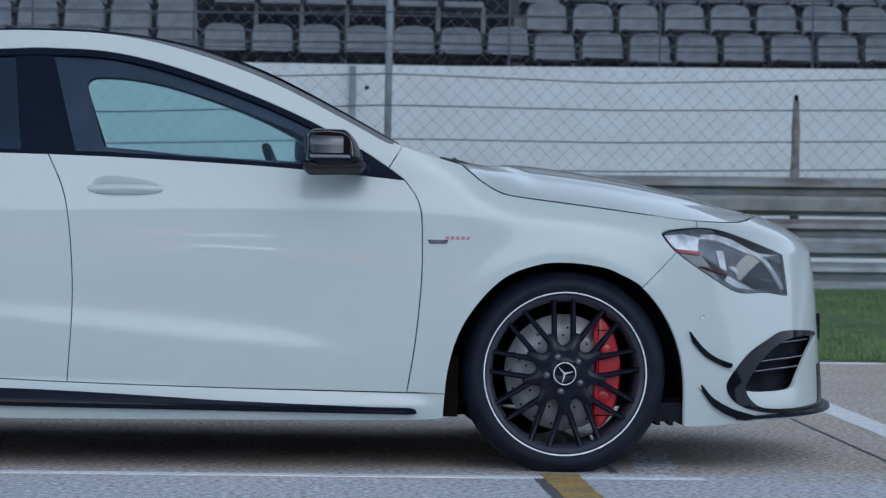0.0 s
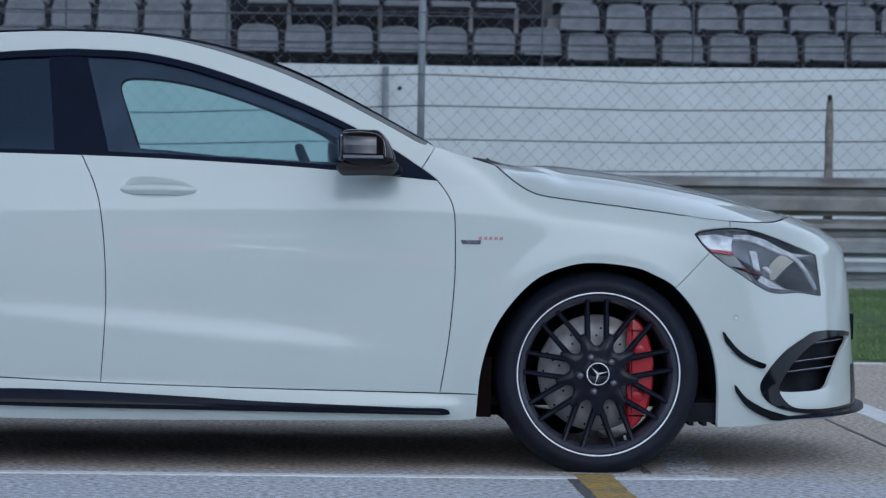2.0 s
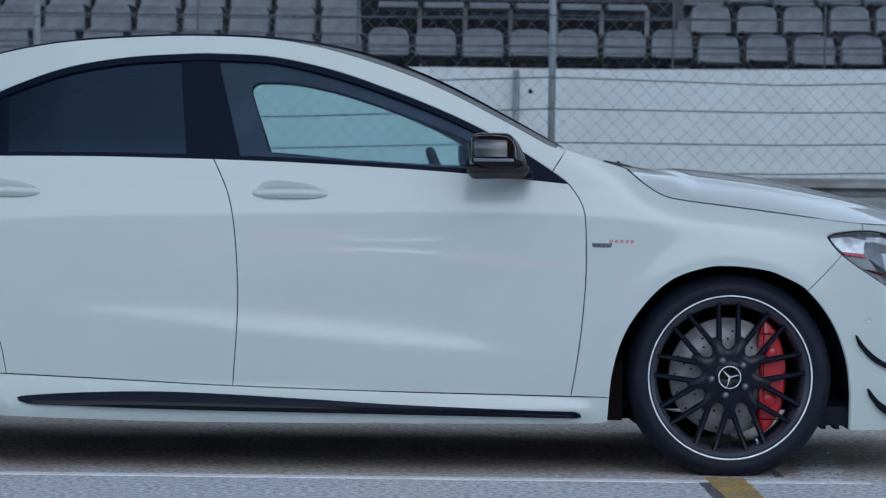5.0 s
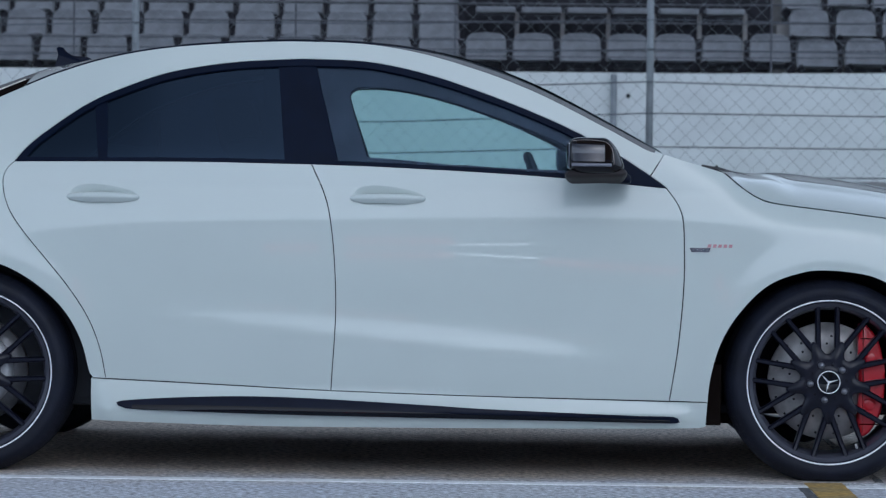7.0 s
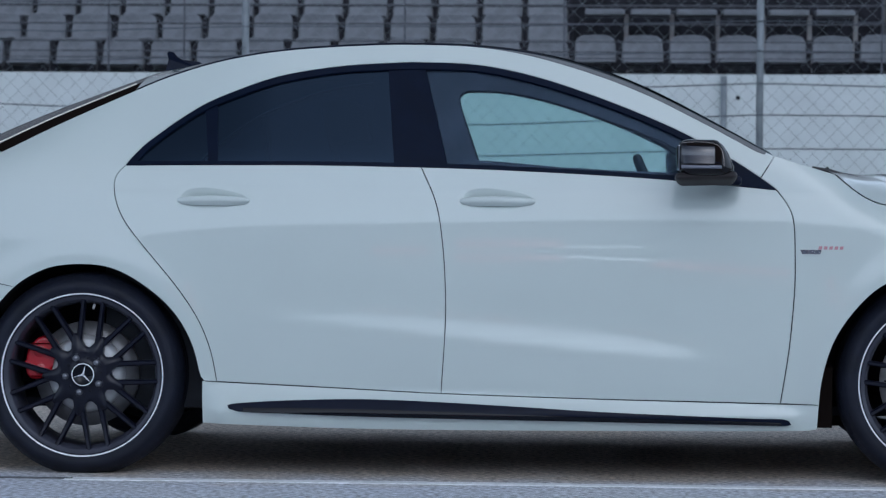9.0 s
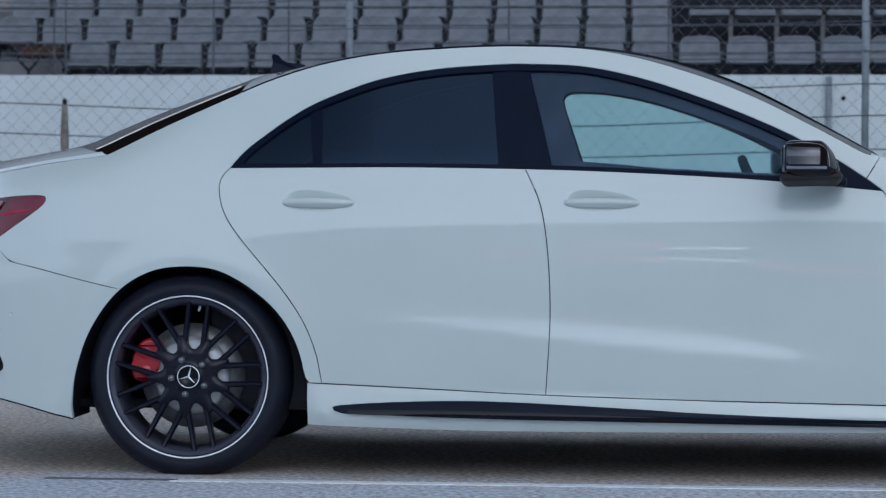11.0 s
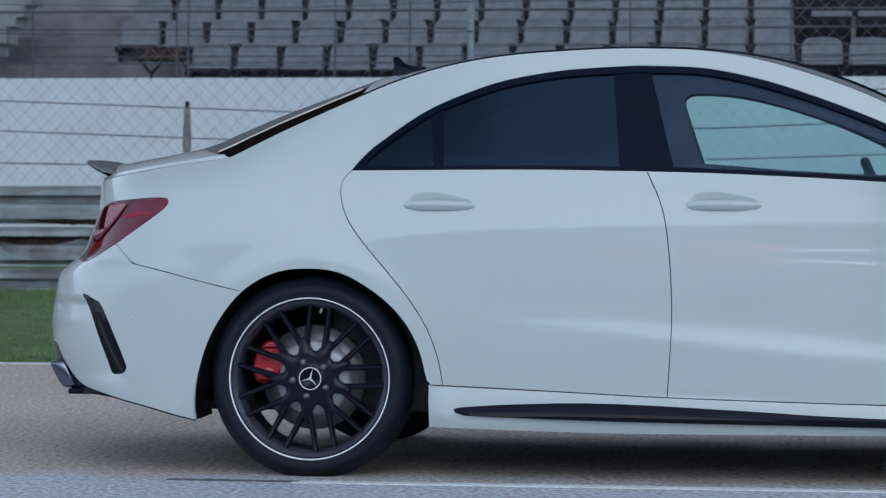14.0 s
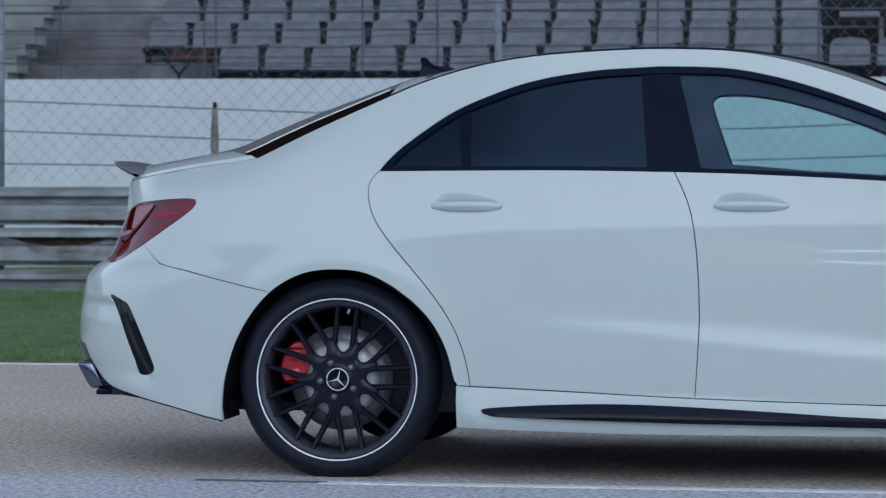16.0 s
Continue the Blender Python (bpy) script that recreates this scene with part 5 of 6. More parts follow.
    for i in range(n):
        for j in range(6):
            faces.append((7 * i + j, 7 * i + j + 1, 7 * ((i + 1) % n) + j + 1, 7 * ((i + 1) % n) + j))
    made("hub_face", verts, faces, RIM, hub)
    for i in range(5):
        a = radians(-24 + 72 * i)
        v, f = lathe([(0.0, 0.007), (0.0075, 0.0075), (0.0095, 0.0105), (0.011, 0.023), (0.0145, 0.0235), (0.015, 0.0215), (0.0155, 0.03)], 12)
        made("lug_nut", v + [0.057 * math.sin(a), 0, 0.057 * math.cos(a)], f, NUT, hub, "dark steel lug nut")
        a = radians(12 + 72 * i)
        v, f = lathe([(0.0, 0.0212), (0.0042, 0.0208), (0.0046, 0.023)], 10)
        made("hub_pit", v + [0.056 * math.sin(a), 0, 0.056 * math.cos(a)], f, DARK, hub)
    v, f = lathe([(0.0, 0.013), (0.031, 0.0135), (0.032, 0.011), (0.0355, 0.0105), (0.037, 0.014), (0.037, 0.03)], 48)
    made("hub_cap", v, f, GLOSS_BLACK, hub, "black hub cap")
    v, f = lathe([(0.0325, 0.0125), (0.0335, 0.0095), (0.0355, 0.0095), (0.0365, 0.0125)], 48)
    made("cap_ring", v, f, POLISHED, hub, "silver cap ring")
    for i in range(3):
        a = radians(phase * 6.67 + 120 * i - 35)
        c, si = math.cos(a), math.sin(a)
        pts = [(-0.0036, 0.0, 0.0115), (0.0, 0.033, 0.0125), (0.0036, 0.0, 0.0115), (0.0, 0.0, 0.0085)]
        vv = [(r * si + dx * c, y, r * c - dx * si) for dx, r, y in pts]
        made("cap_mark", vv, [(0, 1, 3), (1, 2, 3), (0, 3, 2)], POLISHED, hub, "silver cap mark", False)
    # brake disc with rows of holes
    v, f = lathe([(0.075, 0.09), (0.106, 0.09), (disc_r, 0.09), (disc_r, 0.118), (0.1, 0.118)], 96)
    made("brake_disc", v, f, DISC if drilled else DISC_DARK, hub, "drilled steel brake disc" if drilled else "grey steel brake disc")
    v, f = lathe([(0.0, 0.058), (bell - 0.035, 0.058), (bell - 0.015, 0.062), (bell - 0.004, 0.07), (bell, 0.09)], 64)
    made("disc_bell", v, f, DISC_HAT, hub, "silver disc bell")
    bm = bmesh.new()
    for i in range(18 if drilled else 0):
        for j in range(3):
            a = 2 * math.pi * (i + j * 0.28) / 18
            r = 0.118 + j * (disc_r - 0.13) / 2.2
            bmesh.ops.create_circle(bm, cap_ends=True, segments=8, radius=0.004, matrix=Matrix.Translation((cx + r * math.sin(a), side * 0.862 + flip * 0.0892, HUB + r * math.cos(a))) @ Matrix.Rotation(radians(90), 4, "X"))
    if drilled:
        part("disc_holes", bm, DARK, hub)["kind"] = "stuff"
    else:
        bm.free()
    # caliper: a bevelled casting with two low piston bosses and grooves
    bm = bmesh.new()
    place = Matrix.Translation((cx, side * 0.862, HUB))
    shape = curve(pads, 5, closed=True)
    y0, y1 = flip * 0.052, flip * 0.13
    ring_out = [bm.verts.new((x, y0, z)) for x, z in shape]
    front = bm.faces.new(ring_out)
    made_by = bmesh.ops.extrude_face_region(bm, geom=[front])
    for w in made_by["geom"]:
        if isinstance(w, bmesh.types.BMVert):
            w.co.y = y1
    rim_edges = [e for e in bm.edges if all(abs(w.co.y - y0) < 1e-6 for w in e.verts)]
    bmesh.ops.bevel(bm, geom=rim_edges, offset=0.012, segments=4, affect="EDGES", profile=0.5)
    bm.transform(place)
    caliper = part("brake_caliper", bm, RED, hub, "red painted brake caliper", True)
    caliper.data.set_sharp_from_angle(angle=radians(40))
    mid = np.mean(np.array(pads), 0)
    reach = np.ptp(np.array(pads)[:, 1])
    for k in (-1, 1):
        v, f = lathe([(0.0, 0.0475), (0.009, 0.048), (0.016, 0.0495), (0.021, 0.053)], 24)
        made("piston_boss", v + [mid[0] * 1.02, 0, mid[1] + k * reach * 0.21], f, RED, caliper)
        bm = bmesh.new()
        block(bm, mid[0] - 0.03, mid[0] + 0.03, -0.001, 0.001, -0.0022, 0.0022)
        bm.transform(place @ Matrix.Translation((0, flip * 0.0515, mid[1] + k * reach * 0.39)))
        part("caliper_groove", bm, DARK_RED, caliper, "dark groove")
    # back plate behind the spokes
    v, f = lathe([(0.0, 0.15), (0.12, 0.15), (0.14, 0.17)], 48)
    made("dust_shield", v, f, DARK, hub)
    bm = bmesh.new()
    a = radians(valve)
    p = Vector((cx + 0.225 * math.sin(a), side * 0.862 + flip * 0.02, HUB + 0.225 * math.cos(a)))
    tube(bm, p, p + Vector((-0.012 * math.sin(a), -flip * 0.012, -0.012 * math.cos(a))), 0.0042, 10)
    part("valve", bm, DISC, hub, "metal tyre valve")


FRONT_CALIPER = [(0.1, 0.178), (0.128, 0.172), (0.162, 0.12), (0.18, 0.03), (0.18, -0.04), (0.164, -0.11), (0.13, -0.163), (0.102, -0.168), (0.095, -0.1), (0.101, 0.0), (0.095, 0.1)]
REAR_CALIPER = [(-0.191, 0.03), (-0.184, 0.075), (-0.15, 0.115), (-0.112, 0.115), (-0.09, 0.09), (-0.1, 0.04), (-0.112, 0.0), (-0.13, -0.015), (-0.17, -0.018), (-0.188, 0.0)]
wheel(2.699, -1, -1.5, 0.184, FRONT_CALIPER, 0.086, 156)
wheel(0.0, -1, 7.5, 0.167, REAR_CALIPER, 0.124, 9, False)
wheel(2.699, 1, 5.0, 0.184, FRONT_CALIPER, 0.086, 200)
wheel(0.0, 1, 20.0, 0.167, REAR_CALIPER, 0.124, 60, False)

# ---- ground ----
def slab(name, x0, x1, y0, y1, top, mat, label, category="", kind="structure", nx=1, ny=1, thick=0.05):
    bm = bmesh.new()
    block(bm, x0, x1, y0, y1, top - thick, top)
    ob = part(name, bm, mat, None, label)
    return tagged(ob, label, category or name, kind=kind)


ground = slab("ground", -400, 400, -400, 400, 0.0, GROUND, "pale worn asphalt paddock ground with a dusty brown strip", "asphalt")


def worn_strip(name, a, b, half, mat, label, seed, rag=0.004, thick=0.0025):
    """A painted line with ragged edges."""
    a, b = np.array(a, float), np.array(b, float)
    n = max(8, int(np.hypot(*(b - a)) / 0.02))
    d = (b - a) / np.hypot(*(b - a))
    o = np.array([-d[1], d[0]])
    verts = []
    for i in range(n + 1):
        c = a + (b - a) * i / n
        for s in (-1, 1):
            wave = noise.noise((seed * 7.3, s * 3.1, i * 0.11)) + 0.6 * noise.noise((seed * 2.9, s * 5.7, i * 0.45))
            p = c + o * s * (half + rag * wave)
            verts += [(p[0], p[1], thick), (p[0], p[1], -0.002)]
    faces = []
    for i in range(n):
        k, m = 4 * i, 4 * i + 4
        faces += [(k, m, m + 2, k + 2), (k, k + 1, m + 1, m), (k + 2, m + 2, m + 3, k + 3)]
    return tagged(mesh(name, verts, faces, mat), label, "road marking", kind="structure")


worn_strip("white_line", (-0.02, -1.045), (2.62, -1.035), 0.036, LINE_WHITE, "worn white painted line on the asphalt", 1)
worn_strip("white_line", (2.735, -1.03), (3.12, -1.02), 0.03, LINE_WHITE, "worn white painted line on the asphalt", 2, 0.01)
worn_strip("worn_line", (2.72, -0.965), (3.06, -0.94), 0.045, LINE_CHIPPED, "chipped white paint beside the line", 12, 0.02, 0.0014)
worn_strip("tar_joint", (-0.42, -1.03), (0.0, -1.035), 0.02, TAR, "dark tar joint in the asphalt", 3)
worn_strip("yellow_line", (2.677, -2.6), (2.677, -0.93), 0.058, LINE_YELLOW, "worn yellow painted line on the asphalt", 4, thick=0.0038)
worn_strip("asphalt_patch", (2.602, -2.6), (2.602, -1.072), 0.017, PATCH, "dark repaired strip beside the yellow line", 5, thick=0.0015)
worn_strip("tar_joint", (3.84, -3.0), (3.84, 5.3), 0.007, TAR, "dark tar joint in the asphalt", 6)
worn_strip("asphalt_patch", (2.86, -0.88), (2.86, 0.9), 0.012, PATCH_THIN, "dark joint under the car", 7)
worn_strip("faded_line", (3.0, -0.86), (3.09, 0.35), 0.07, LINE_FADED, "faded pale paint strip under the car nose", 10, 0.02)
worn_strip("white_line", (4.1, 0.2), (4.1, 5.3), 0.062, LINE_WHITE, "broad white painted line on the asphalt", 8)
def skew(x):
    """The grass edge runs a little askew to the car."""
    return 0.029 * x - 0.27


worn_strip("edge_line", (-30, 5.42 + skew(-30)), (30, 5.42 + skew(30)), 0.06, LINE_WHITE, "thin white line along the grass edge", 9, 0.015)

# grass verge
def verge(x, y):
    return 0.012 * math.sin(1.3 * x + 0.7 * y) + 0.012 * noise.noise((0.8 * x, 0.8 * y, 0))


v_, f_ = loft(lambda u, w: (u, w + skew(u), 0.02 + verge(u, w) if w > 5.7 else (0.006 if w < 5.5 else 0.014)), np.linspace(-40, 40, 161), np.r_[5.46, np.linspace(5.6, 24, 38)])
tagged(mesh("grass_verge", v_, f_, SOIL, None, "", True), "green mown grass verge", "grass", kind="structure")
rng = np.random.default_rng(3)
verts, faces = [], []
for x0, x1, count in ((3.8, 8.6, 42000), (-7.2, -2.0, 42000)):
    xs = rng.uniform(x0, x1, count)
    ys = 5.5 + skew(xs) + 10.6 * rng.uniform(0, 1, count) ** 1.25
    hs, an, le = rng.uniform(0.012, 0.045, count), rng.uniform(0, math.pi, count), rng.uniform(-0.04, 0.04, (count, 2))
    for x, y, h, a, (lx, ly) in zip(xs, ys, hs, an, le):
        b = len(verts)
        dx, dy = 0.005 * math.cos(a), 0.005 * math.sin(a)
        verts += [(x - dx, y - dy, 0.0), (x + dx, y + dy, 0.0), (x + lx, y + ly, 0.02 + h)]
        faces.append((b, b + 1, b + 2))
tagged(mesh("grass", verts, faces, BLADE), "short green grass blades", "grass", kind="stuff")

# ---- crash barrier ----
# depth towards the track and height below the top edge of one rail
W_BEAM = [(0.0, 0.0), (0.05, -0.016), (0.082, -0.04), (0.088, -0.08), (0.0, -0.105), (-0.004, -0.142), (0.074, -0.162), (0.088, -0.19), (0.088, -0.285), (0.012, -0.308), (0.0, -0.332)]
barrier = tagged(new("crash_barrier"), "weathered galvanised steel crash barrier with three stacked rails", "crash barrier")


def barrier_top(x):
    """The barrier's upper edge, which climbs along the track."""
    return 0.98 + 0.0053 * (x - 6.8)


def beam(x0, x1, drop, parent, y):
    prof = [(y - d, h) for d, h in W_BEAM] + [(y - d + 0.004, h) for d, h in W_BEAM[::-1]]
    k = len(prof)
    verts = [(x, p, barrier_top(x) - drop + q) for x in (x0, x1) for p, q in prof]
    faces = [(j, (j + 1) % k, k + (j + 1) % k, k + j) for j in range(k)] + [tuple(range(k)), tuple(range(k, 2 * k))]
    return mesh("rail", verts, faces, GALVANISED, parent)


for drop in (0.0, 0.355, 0.722):
    for i in range(-6, 7):
        beam(i * 4.44 + 0.1, i * 4.44 + 4.55, drop, barrier, 15.75 - 0.005 * (i % 2))
for i in range(-12, 13):
    x = 0.66 + i * 2.22
    bm = bmesh.new()
    block(bm, x - 0.05, x + 0.05, 15.76, 15.86, -0.05, barrier_top(x) - 0.05, 0.006)
    part("barrier_post", bm, GALVANISED, barrier)



def rust_patch(x0, x1, drop, top, low, seed, mat=None):
    """A ragged rust stain that lies on the profile of one rail."""
    rng = random.Random(seed)
    depth = lambda h: float(np.interp(-h, [-q[1] for q in W_BEAM], [q[0] for q in W_BEAM]))
    n, m = 60, 8
    verts, drip = [], 0.0
    for i in range(n + 1):
        u = i / n
        swell = math.sin(math.pi * u) ** 0.6
        drip = 0.7 * drip + 0.3 * rng.uniform(0, 0.03)
        for j in range(m + 1):
            h = top - 0.01 * rng.random() + (low - drip * swell - top) * swell * j / m
            x = x0 + (x1 - x0) * u
            verts.append((x, (15.7425 if mat is None else 15.741) - depth(h), barrier_top(x) - drop + h))
    k = m + 1
    faces = [(i * k + j, i * k + k + j, i * k + k + j + 1, i * k + j + 1) for i in range(n) for j in range(m)]
    mesh("rust_stain", verts, faces, mat or RUST, barrier, "dark rust stain" if mat is None else "thin brown rust wash")


rust_patch(-5.75, -4.85, 0.355, -0.078, -0.14, 1)
rust_patch(-5.3, -4.2, 0.0, -0.29, -0.325, 2)
rust_patch(-4.9, -3.6, 0.355, -0.085, -0.13, 4)
rust_patch(-5.6, -4.75, 0.355, -0.13, -0.27, 5, RUST_WASH)


# ---- catch fence ----
fence = tagged(new("catch_fence"), "tall wire mesh catch fence on galvanised posts behind the barrier", "fence")
FENCE_Y, TOP = 16.2, 3.6
for i in range(-4, 5):
    bm = bmesh.new()
    tube(bm, (2.915 + 4.44 * i, FENCE_Y, 0.0), (2.915 + 4.44 * i, FENCE_Y, TOP), 0.031, 16)
    for z in (1.35, 1.6, 1.85, 2.1, 2.35, 2.6):
        tube(bm, (2.915 + 4.44 * i, FENCE_Y - 0.035, z), (2.915 + 4.44 * i, FENCE_Y - 0.045, z), 0.012, 8)
    part("fence_post", bm, POST, fence, "galvanised round post", True)


def cable(heights, y, r):
    pts = [(float(x), y, float(heights(x))) for x in np.linspace(-14.8, 14.8, 120)]
    return mesh("fence_cable", *pipe(pts, r, 5), CABLE, fence, "dark steel cable")


def knots(*zs):
    """A cable's height over the posts and between them."""
    k = list(zip((-14.8, -10.4, -5.965, -3.1, -1.525, 0.7, 2.915, 4.92, 7.355, 11.8, 14.8), (zs[0], zs[0]) + zs + (zs[-1], zs[-1])))
    return lambda x: np.interp(x, [q[0] for q in k], [q[1] for q in k])


cable(knots(1.675, 1.572, 1.70, 1.72, 1.81, 1.765, 1.845), FENCE_Y - 0.04, 0.006)
cable(knots(1.41, 1.31, 1.42, 1.44, 1.54, 1.53, 1.575), FENCE_Y - 0.04, 0.006)
cable(knots(1.12, 1.085, 1.15, 1.17, 1.25, 1.25, 1.305), FENCE_Y - 0.04, 0.006)
cable(knots(0.88, 0.86, 0.9, 0.93, 1.0, 1.0, 1.06), FENCE_Y - 0.04, 0.006)
for z in (2.09, 2.345, 2.6, 2.85, 3.1):
    cable(knots(z - 0.08, z - 0.12, z - 0.07, z - 0.06, z, z - 0.02, z + 0.05), FENCE_Y - 0.04, 0.005)
# diamond mesh
verts, faces = [], []
pitch, z0, z1 = 0.142, 0.95, TOP
def strand(xa, za, xb, zb, y, r=0.0015):
    b = len(verts)
    d = Vector((xb - xa, 0, zb - za)).normalized()
    o = Vector((-d.z, 0, d.x)) * r
    for px, pz in ((xa, za), (xb, zb)):
        verts.extend([(px + o.x, y, pz + o.z), (px, y - r, pz), (px - o.x, y, pz - o.z), (px, y + r, pz)])
    for k in range(4):
        faces.append((b + k, b + (k + 1) % 4, b + 4 + (k + 1) % 4, b + 4 + k))


h = z1 - z0
for i in range(int(27 / pitch)):
    x = -13.5 + i * pitch
    strand(x, z0, x + h, z1, FENCE_Y + 0.032)
    strand(x + h, z0, x, z1, FENCE_Y + 0.036)
tagged(mesh("wire_mesh", verts, faces, WIRE, fence), kind="stuff")

# tapered posts behind the fence
for x, top in ((-3.985, 1.66), (6.43, 1.69)):
    v, f = lathe([(0.03, top - 0.055), (0.034, top - 0.1), (0.04, top - 0.22), (0.047, top - 0.3), (0.046, top - 0.36), (0.043, top - 0.5), (0.05, 1.0), (0.052, 0.0)], 16)
    v = np.stack([v[:, 0] * 0.8 + x, v[:, 2] * 0.8 + 15.98, v[:, 1]], 1)
    peg = tagged(mesh("tapered_post", v, f, PEG, None, "", True), "weathered brown tapered wooden post behind the barrier", "post")
    v, f = lathe([(0.0, top), (0.018, top - 0.003), (0.026, top - 0.02), (0.026, top - 0.035), (0.02, top - 0.05), (0.03, top - 0.056)], 16)
    mesh("cap", np.stack([v[:, 0] * 0.8 + x, v[:, 2] * 0.8 + 15.98, v[:, 1]], 1), f, BRACKET_AND_SHADE, peg, "small black cap", True)

# ---- grandstand ----
def lift(x):
    """How far the stand climbs along the track."""
    return 0.0024 * (min(x, 3.9) - 3.9) + 0.0123 * max(x - 3.9, 0.0) + 0.012


def climbing(bm):
    """Shear the upper corners of a mesh along with the stand."""
    for v in bm.verts:
        if v.co.z > 1.0:
            v.co.z += lift(v.co.x)
    return bm


bm = bmesh.new()
block(bm, -40, 3.9, 23.0, 23.25, -0.05, 2.12)
block(bm, 3.9, 40, 23.0, 23.25, -0.05, 2.12)
climbing(bm)
wall = tagged(part("wall_stand", bm, WALL, None), "pale painted concrete wall below the grandstand", "wall", kind="structure")
bm = bmesh.new()
tube(bm, (2.84, 22.93, 0.0), (2.84, 22.93, 2.11), 0.035, 12)
tagged(part("drain_pipe", bm, POST, None, "", True), "grey vertical pipe on the pale wall", "pipe")
v, f = lathe([(0.0, 0.0), (0.02, 0.0), (0.024, 0.004), (0.024, 0.04)], 16)
tagged(mesh("wall_fitting", v + [2.996, 22.975, 1.88], f, BRACKET_AND_SHADE, None, "", True), "small dark round fitting on the pale wall", "fitting")

GAP = (1.25, 4.72)
def floor_height(x, k):
    """The height of terrace k; the two sections of the stand differ."""
    return (2.03 + 0.31 * k) if x < GAP[0] else (2.02 + 0.36 * k) if x > GAP[1] else (2.075 + 0.43 * k)


def terrace(k, x0, x1):
    bm = bmesh.new()
    block(bm, x0, x1, 23.25 + 0.75 * k, 24.05 + 0.75 * k + 0.02 * k, -0.05, floor_height((x0 + x1) / 2, k))
    climbing(bm)
    ob = part("terrace_step", bm, CONCRETE, None)
    return tagged(ob, "grey concrete grandstand step", "step", kind="structure")


for k in range(9):
    terrace(k, -40, GAP[0] - 0.1)
    terrace(k, GAP[1] + 0.02, 40)
    if k == 0 or k > 2:
        terrace(k, GAP[0] - 0.1, GAP[1] + 0.02)
# a near-black sheet across the gap, the opening's shade put into its colour
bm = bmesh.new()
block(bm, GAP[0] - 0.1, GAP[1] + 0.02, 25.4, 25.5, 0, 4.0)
tagged(part("opening_shade_sheet", bm, BRACKET_AND_SHADE, None), "near-black sheet standing in for the shade in the grandstand opening", "opening", kind="structure")

# an unseen rake added above the view, which keeps low sky off upward faces
bm = bmesh.new()
rows = [(29.9, 5.0), (48.0, 17.0), (49.0, 17.0), (49.0, 0.0), (29.9, 0.0)]
ends = [[bm.verts.new((x, y, z)) for y, z in rows] for x in (-60, 60)]
for i in range(len(rows)):
    k = (i + 1) % len(rows)
    bm.faces.new((ends[0][i], ends[0][k], ends[1][k], ends[1][i]))
for r in ends:
    bm.faces.new(r)
tagged(part("unseen_stand_back", bm, CONCRETE, None), "unseen plain grey rake added behind the grandstand seats to block low sky", "grandstand", kind="structure")

# guard rails in front of the seats
guard = tagged(new("guard_rail"), "dark painted steel guard rail before the grandstand seats", "railing")
for z, r, x0, x1 in ((2.29, 0.007, -12, 12), (2.36, 0.008, -12, 12), (2.47, 0.007, -12, 12), (2.66, 0.01, -12, 12), (2.86, 0.016, -12, 1.2), (2.86, 0.01, 1.2, 12)):
    mesh("rail", *pipe([(x, 23.1, z + lift(x)) for x in np.linspace(x0, x1, 25)], r, 8), HANDRAIL, guard, "", True)
for x in (-7.25, -5.62, -5.49, -3.85, -3.02, -0.61, 1.12, 4.54, 6.19, 7.87):
    mesh("upright", *pipe([(x, 23.1, 2.1 + lift(x)), (x, 23.1, 3.6)], 0.011, 8), HANDRAIL, guard, "", True)
# stairs beside the seats
low = 1.9
for k, z in enumerate((2.19, 2.38, 2.51, 2.7, 2.81, 2.95, 3.1, 3.25, 3.4)):
    bm = bmesh.new()
    block(bm, -9.5, -7.92 + 0.09 * k, 23.3 + 0.05 * k, 23.8 + 0.05 * k, low, z, 0.008)
    tagged(part("stair_step", bm, PALE_CONCRETE, None), "pale stained concrete stair step in the grandstand", "step", group="grandstand stairs", kind="structure")
    low = z + 0.004


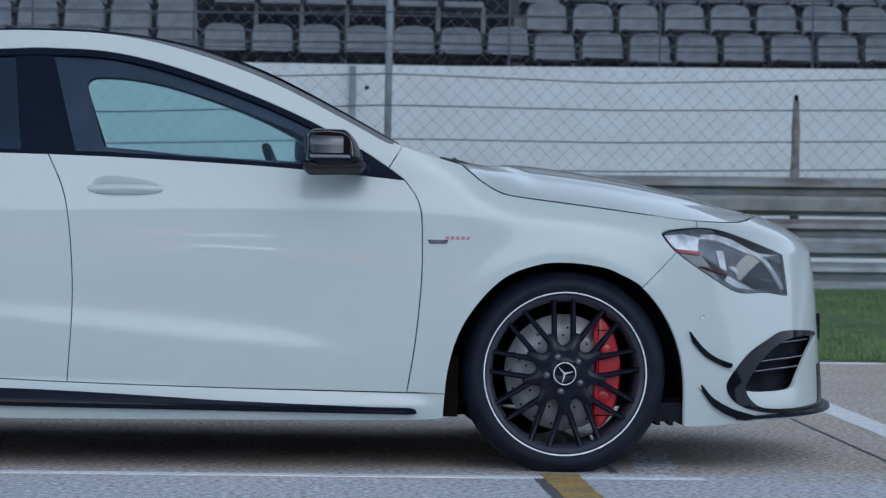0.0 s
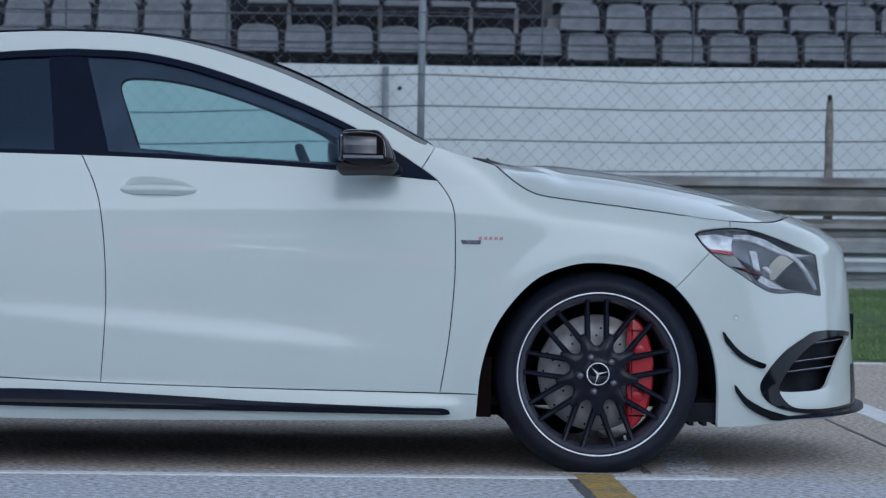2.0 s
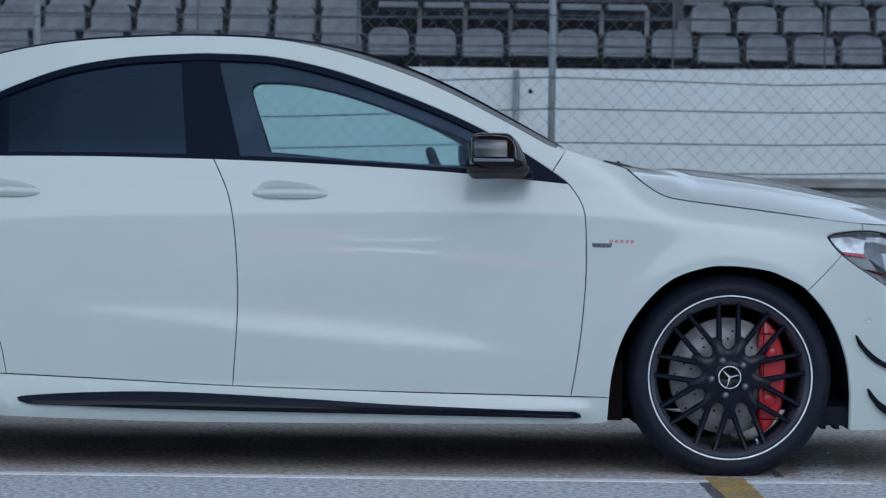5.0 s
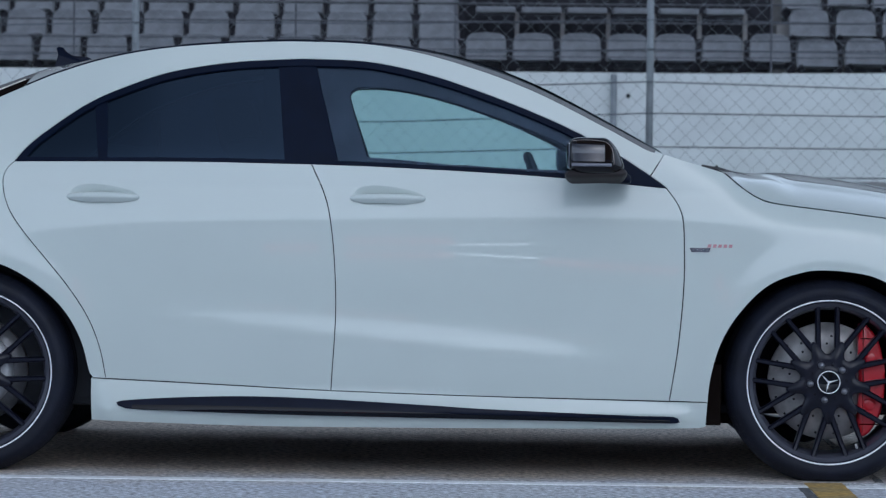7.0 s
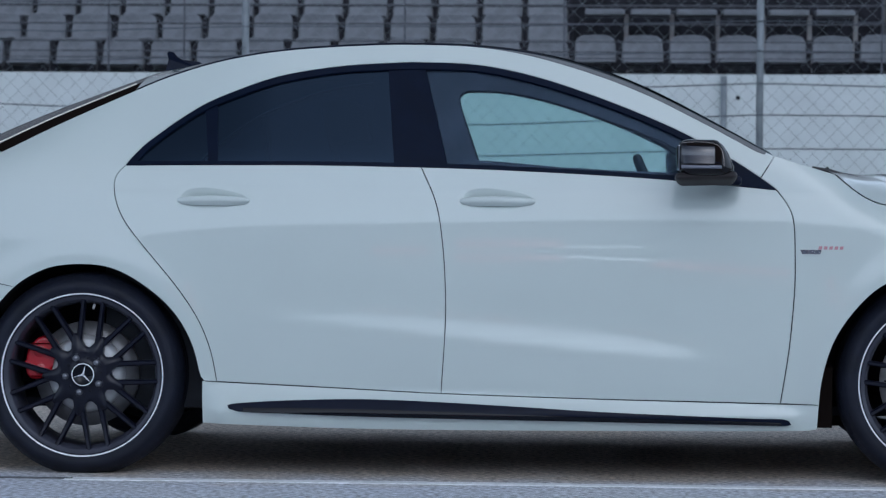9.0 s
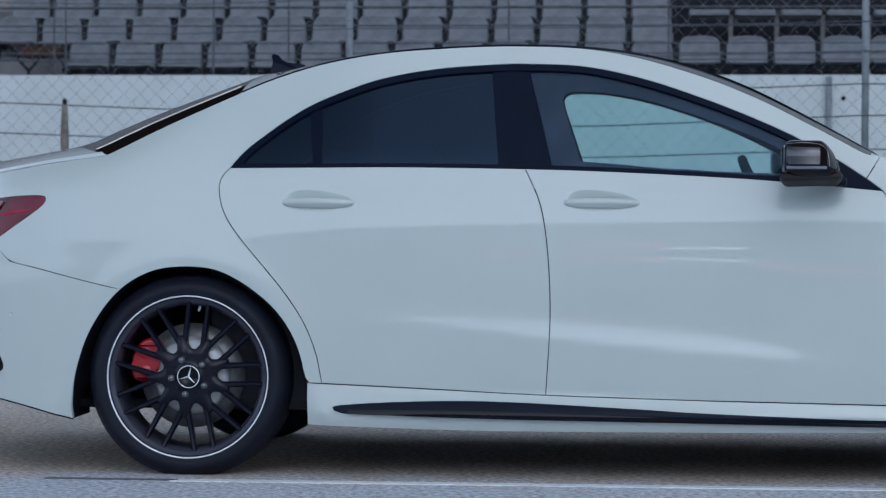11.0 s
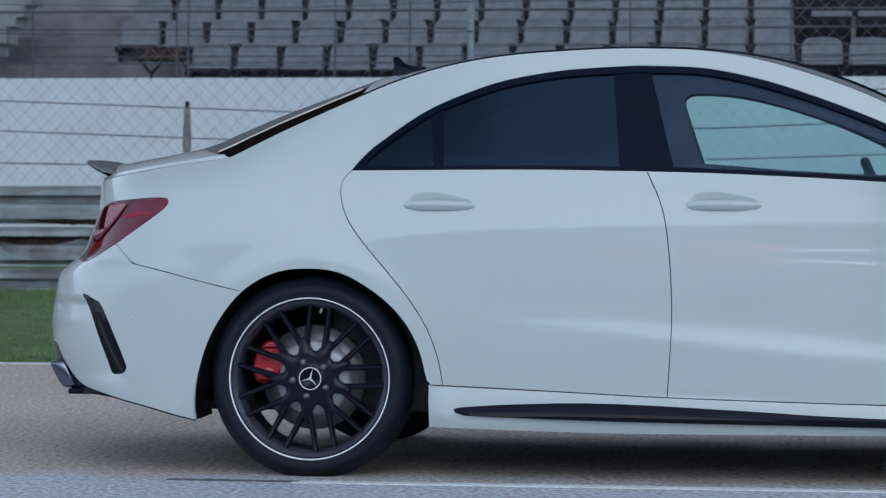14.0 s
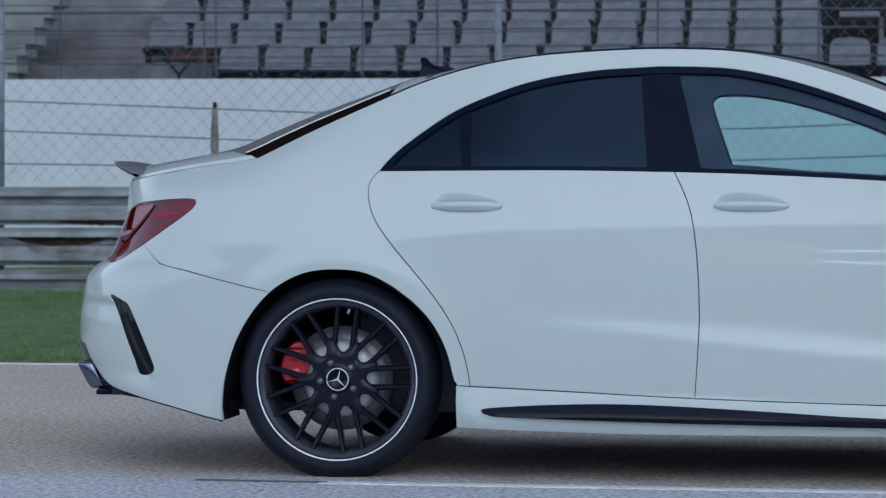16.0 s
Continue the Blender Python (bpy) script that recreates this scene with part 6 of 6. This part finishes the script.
def stadium_seat(deep):
    """A moulded plastic stadium seat: a back with rounded top, a pan and dark feet; deep: the back reaches down behind the pan."""
    low = 0.0 if deep else 0.12
    hgt = 0.435 - low
    root = tagged(new("stadium_seat"), "weathered grey plastic stadium seat with rounded back", "seat", group="grandstand seats")
    r, top, foot = 0.115, 0.222, 0.228
    outline = [(foot - 0.02, 0.0), (foot, 0.02)] + [(top - r + r * math.cos(a) ** 0.85, hgt - r + r * math.sin(a) ** 0.85) for a in np.linspace(0, math.pi / 2, 9)]
    outline += [(0.0, hgt + 0.008)] + [(-x, z) for x, z in outline[::-1]]
    verts, faces = [], []
    k = len(outline)
    for y, g in ((0.012, 1.0), (0.0, 1.0), (-0.008, 0.985), (-0.012, 0.95), (-0.004, 0.85), (0.002, 0.6)):
        for x, z in outline:
            verts.append((x * g, y + 0.06 * (z / hgt), low + (z - hgt / 2) * g + hgt / 2))
    for j in range(5):
        for i in range(k):
            faces.append((j * k + i, j * k + (i + 1) % k, (j + 1) * k + (i + 1) % k, (j + 1) * k + i))
    faces += [tuple(range(k)), tuple(range(5 * k, 6 * k))]
    mesh("seat_back", verts, faces, SEAT, root, "", True)
    # the pan, a curved tray
    pan = [(-0.01, 0.14), (-0.08, 0.135), (-0.24, 0.137), (-0.33, 0.142), (-0.355, 0.132)]
    verts = [(x * (1 - 0.1 * (y < -0.3)), y, z - d) for x in (-0.215, -0.1, 0.1, 0.215) for d in (0.0, 0.014) for y, z in (pan if d == 0 else pan[::-1])]
    m = 2 * len(pan)
    faces = [(i * m + j, i * m + (j + 1) % m, (i + 1) * m + (j + 1) % m, (i + 1) * m + j) for i in range(3) for j in range(m)] + [tuple(range(m)), tuple(range(3 * m, 4 * m))]
    mesh("seat_pan", verts, faces, SEAT, root, "", True)
    # a dark upright strip that fills the gap to the next seat
    bm = bmesh.new()
    block(bm, 0.238, 0.285, 0.03, 0.07, -0.06, 0.385, 0.006)
    part("seat_gap_strip", bm, BRACKET_AND_SHADE, root, "dark upright strip in the gap beside the seat")
    bm = bmesh.new()
    block(bm, -0.235, 0.235, -0.02, 0.03, 0.05, 0.105, 0.008)
    part("seat_beam", bm, HANDRAIL, root, "dark beam under the seat")
    for x in (-0.2, 0.2):
        bm = bmesh.new()
        bmesh.ops.create_cone(bm, cap_ends=True, segments=14, radius1=0.05, radius2=0.05, depth=0.05, matrix=Matrix.Translation((x, -0.2, 0.078)) @ Matrix.Rotation(radians(90), 4, "X"))
        block(bm, x - 0.02, x + 0.02, -0.2, 0.0, -0.07, 0.1, 0.008)
        part("seat_foot", bm, BRACKET_AND_SHADE, root, "dark rounded seat foot")
    return root


def spaced(x, k):
    """Where a seat of row k stands; the pitch differs a little from section to section."""
    if k == 0:
        return x + 0.03 + 0.0165 * max(x - 4.9, 0) - 0.0075 * max(1.5 - x, 0)
    return x + 0.013 * max(x - 4.9, 0) - 0.02 * (x < 1)


firsts = [stadium_seat(False), stadium_seat(True)]
placed = [False, False]
rng = random.Random(8)
for k in range(4):
    for i in range(-22, 16):
        x = 4.55 + 0.521 * i if k == 0 else 5.08 + 0.519 * i - 0.02 * (k - 1)
        if (k == 0 and -19 <= i < 14) or (k and (-6.45 < x < 1.0 or x > 4.9)):
            xs = spaced(x, k)
            m = pose(xs, 23.75 + 0.75 * k + rng.uniform(-0.01, 0.01), floor_height(x, k) + 0.07 + lift(x) + rng.uniform(-0.008, 0.008), rng.uniform(-2, 2), rng.uniform(-0.8, 0.8), rng.uniform(-1.5, 1.5))
            if placed[k > 0]:
                copy_thing(firsts[k > 0], m)
            else:
                firsts[k > 0].matrix_basis, placed[k > 0] = m, True
# the bare support where seats are missing: a rusty beam on bent legs
bracket = tagged(new("seat_support"), "dark rusty bare support of missing stadium seats", "bracket")
bracket.matrix_basis = pose(-5.9, 23.7, 2.03)
bm = bmesh.new()
block(bm, -0.3, 0.3, -0.03, 0.03, 0.31, 0.43, 0.01)
part("beam", bm, RUST, bracket)
for x0, x1 in ((-0.3, -0.14), (0.02, -0.14), (0.18, 0.31)):
    bm = bmesh.new()
    tube(bm, (x0, 0, 0.33), (x1, 0, 0.15), 0.016, 8)
    tube(bm, (x1, 0, 0.16), (x1, 0, 0.0), 0.014, 8)
    part("leg", bm, BRACKET_AND_SHADE, bracket)
for x in (-0.27, 0.27):
    bm = bmesh.new()
    block(bm, x - 0.04, x + 0.04, -0.05, 0.0, 0.3, 0.44, 0.01)
    part("end_plate", bm, BRACKET_AND_SHADE, bracket)
# pale benches and short posts in the opening
for i in range(6):
    x = 1.55 + 0.521 * i
    bm = bmesh.new()
    block(bm, x - 0.225, x + 0.225, 24.75, 25.1, 2.86, 2.93, 0.02)
    tagged(part("bench_slab", bm, SEAT, None), "pale weathered seat slab in the stand opening", "bench", group="opening benches")
    bm = bmesh.new()
    block(bm, x + 0.22, x + 0.27, 25.0, 25.05, 2.0, 2.88, 0.008)
    tagged(part("bench_post", bm, CONCRETE, None), "short grey post under the seat slabs", "post", group="opening posts")

# ---- the pit building across the track ----
bm = bmesh.new()
block(bm, -110, 110, -42, -38, 0, 7.5)
pit = tagged(part("pit_building", bm, PIT, None), "long blue-grey pit building facing the track", "building", kind="structure")
TUBE = lamp_glow("white_tube_light", (1.0, 0.93, 0.86), 8.0)
RED_LIGHT = lamp_glow("red_strip_light", (1.0, 0.24, 0.2), 2.6)
for x0, z0, x1, z1 in ((0.95, 5.14, 2.1, 5.24), (1.0, 4.33, 2.19, 4.05)):
    tagged(mesh("tube_light", *pipe([(x0, -37.975, z0), (x1, -37.975, z1)], 0.07, 8), TUBE), "lit white tube light on the pit building", "lamp", group="pit lights")
for x0, z0, x1, z1 in ((-0.7, 4.11, 0.91, 4.23), (2.27, 3.77, 4.32, 3.08), (-1.97, 4.67, -1.13, 4.73), (-0.71, 5.31, 0.9, 5.42)):
    tagged(mesh("strip_light", *pipe([(x0, -37.975, z0), (x1, -37.975, z1)], 0.24, 8), RED_LIGHT), "red light strip on the pit building", "lamp", group="pit lights")
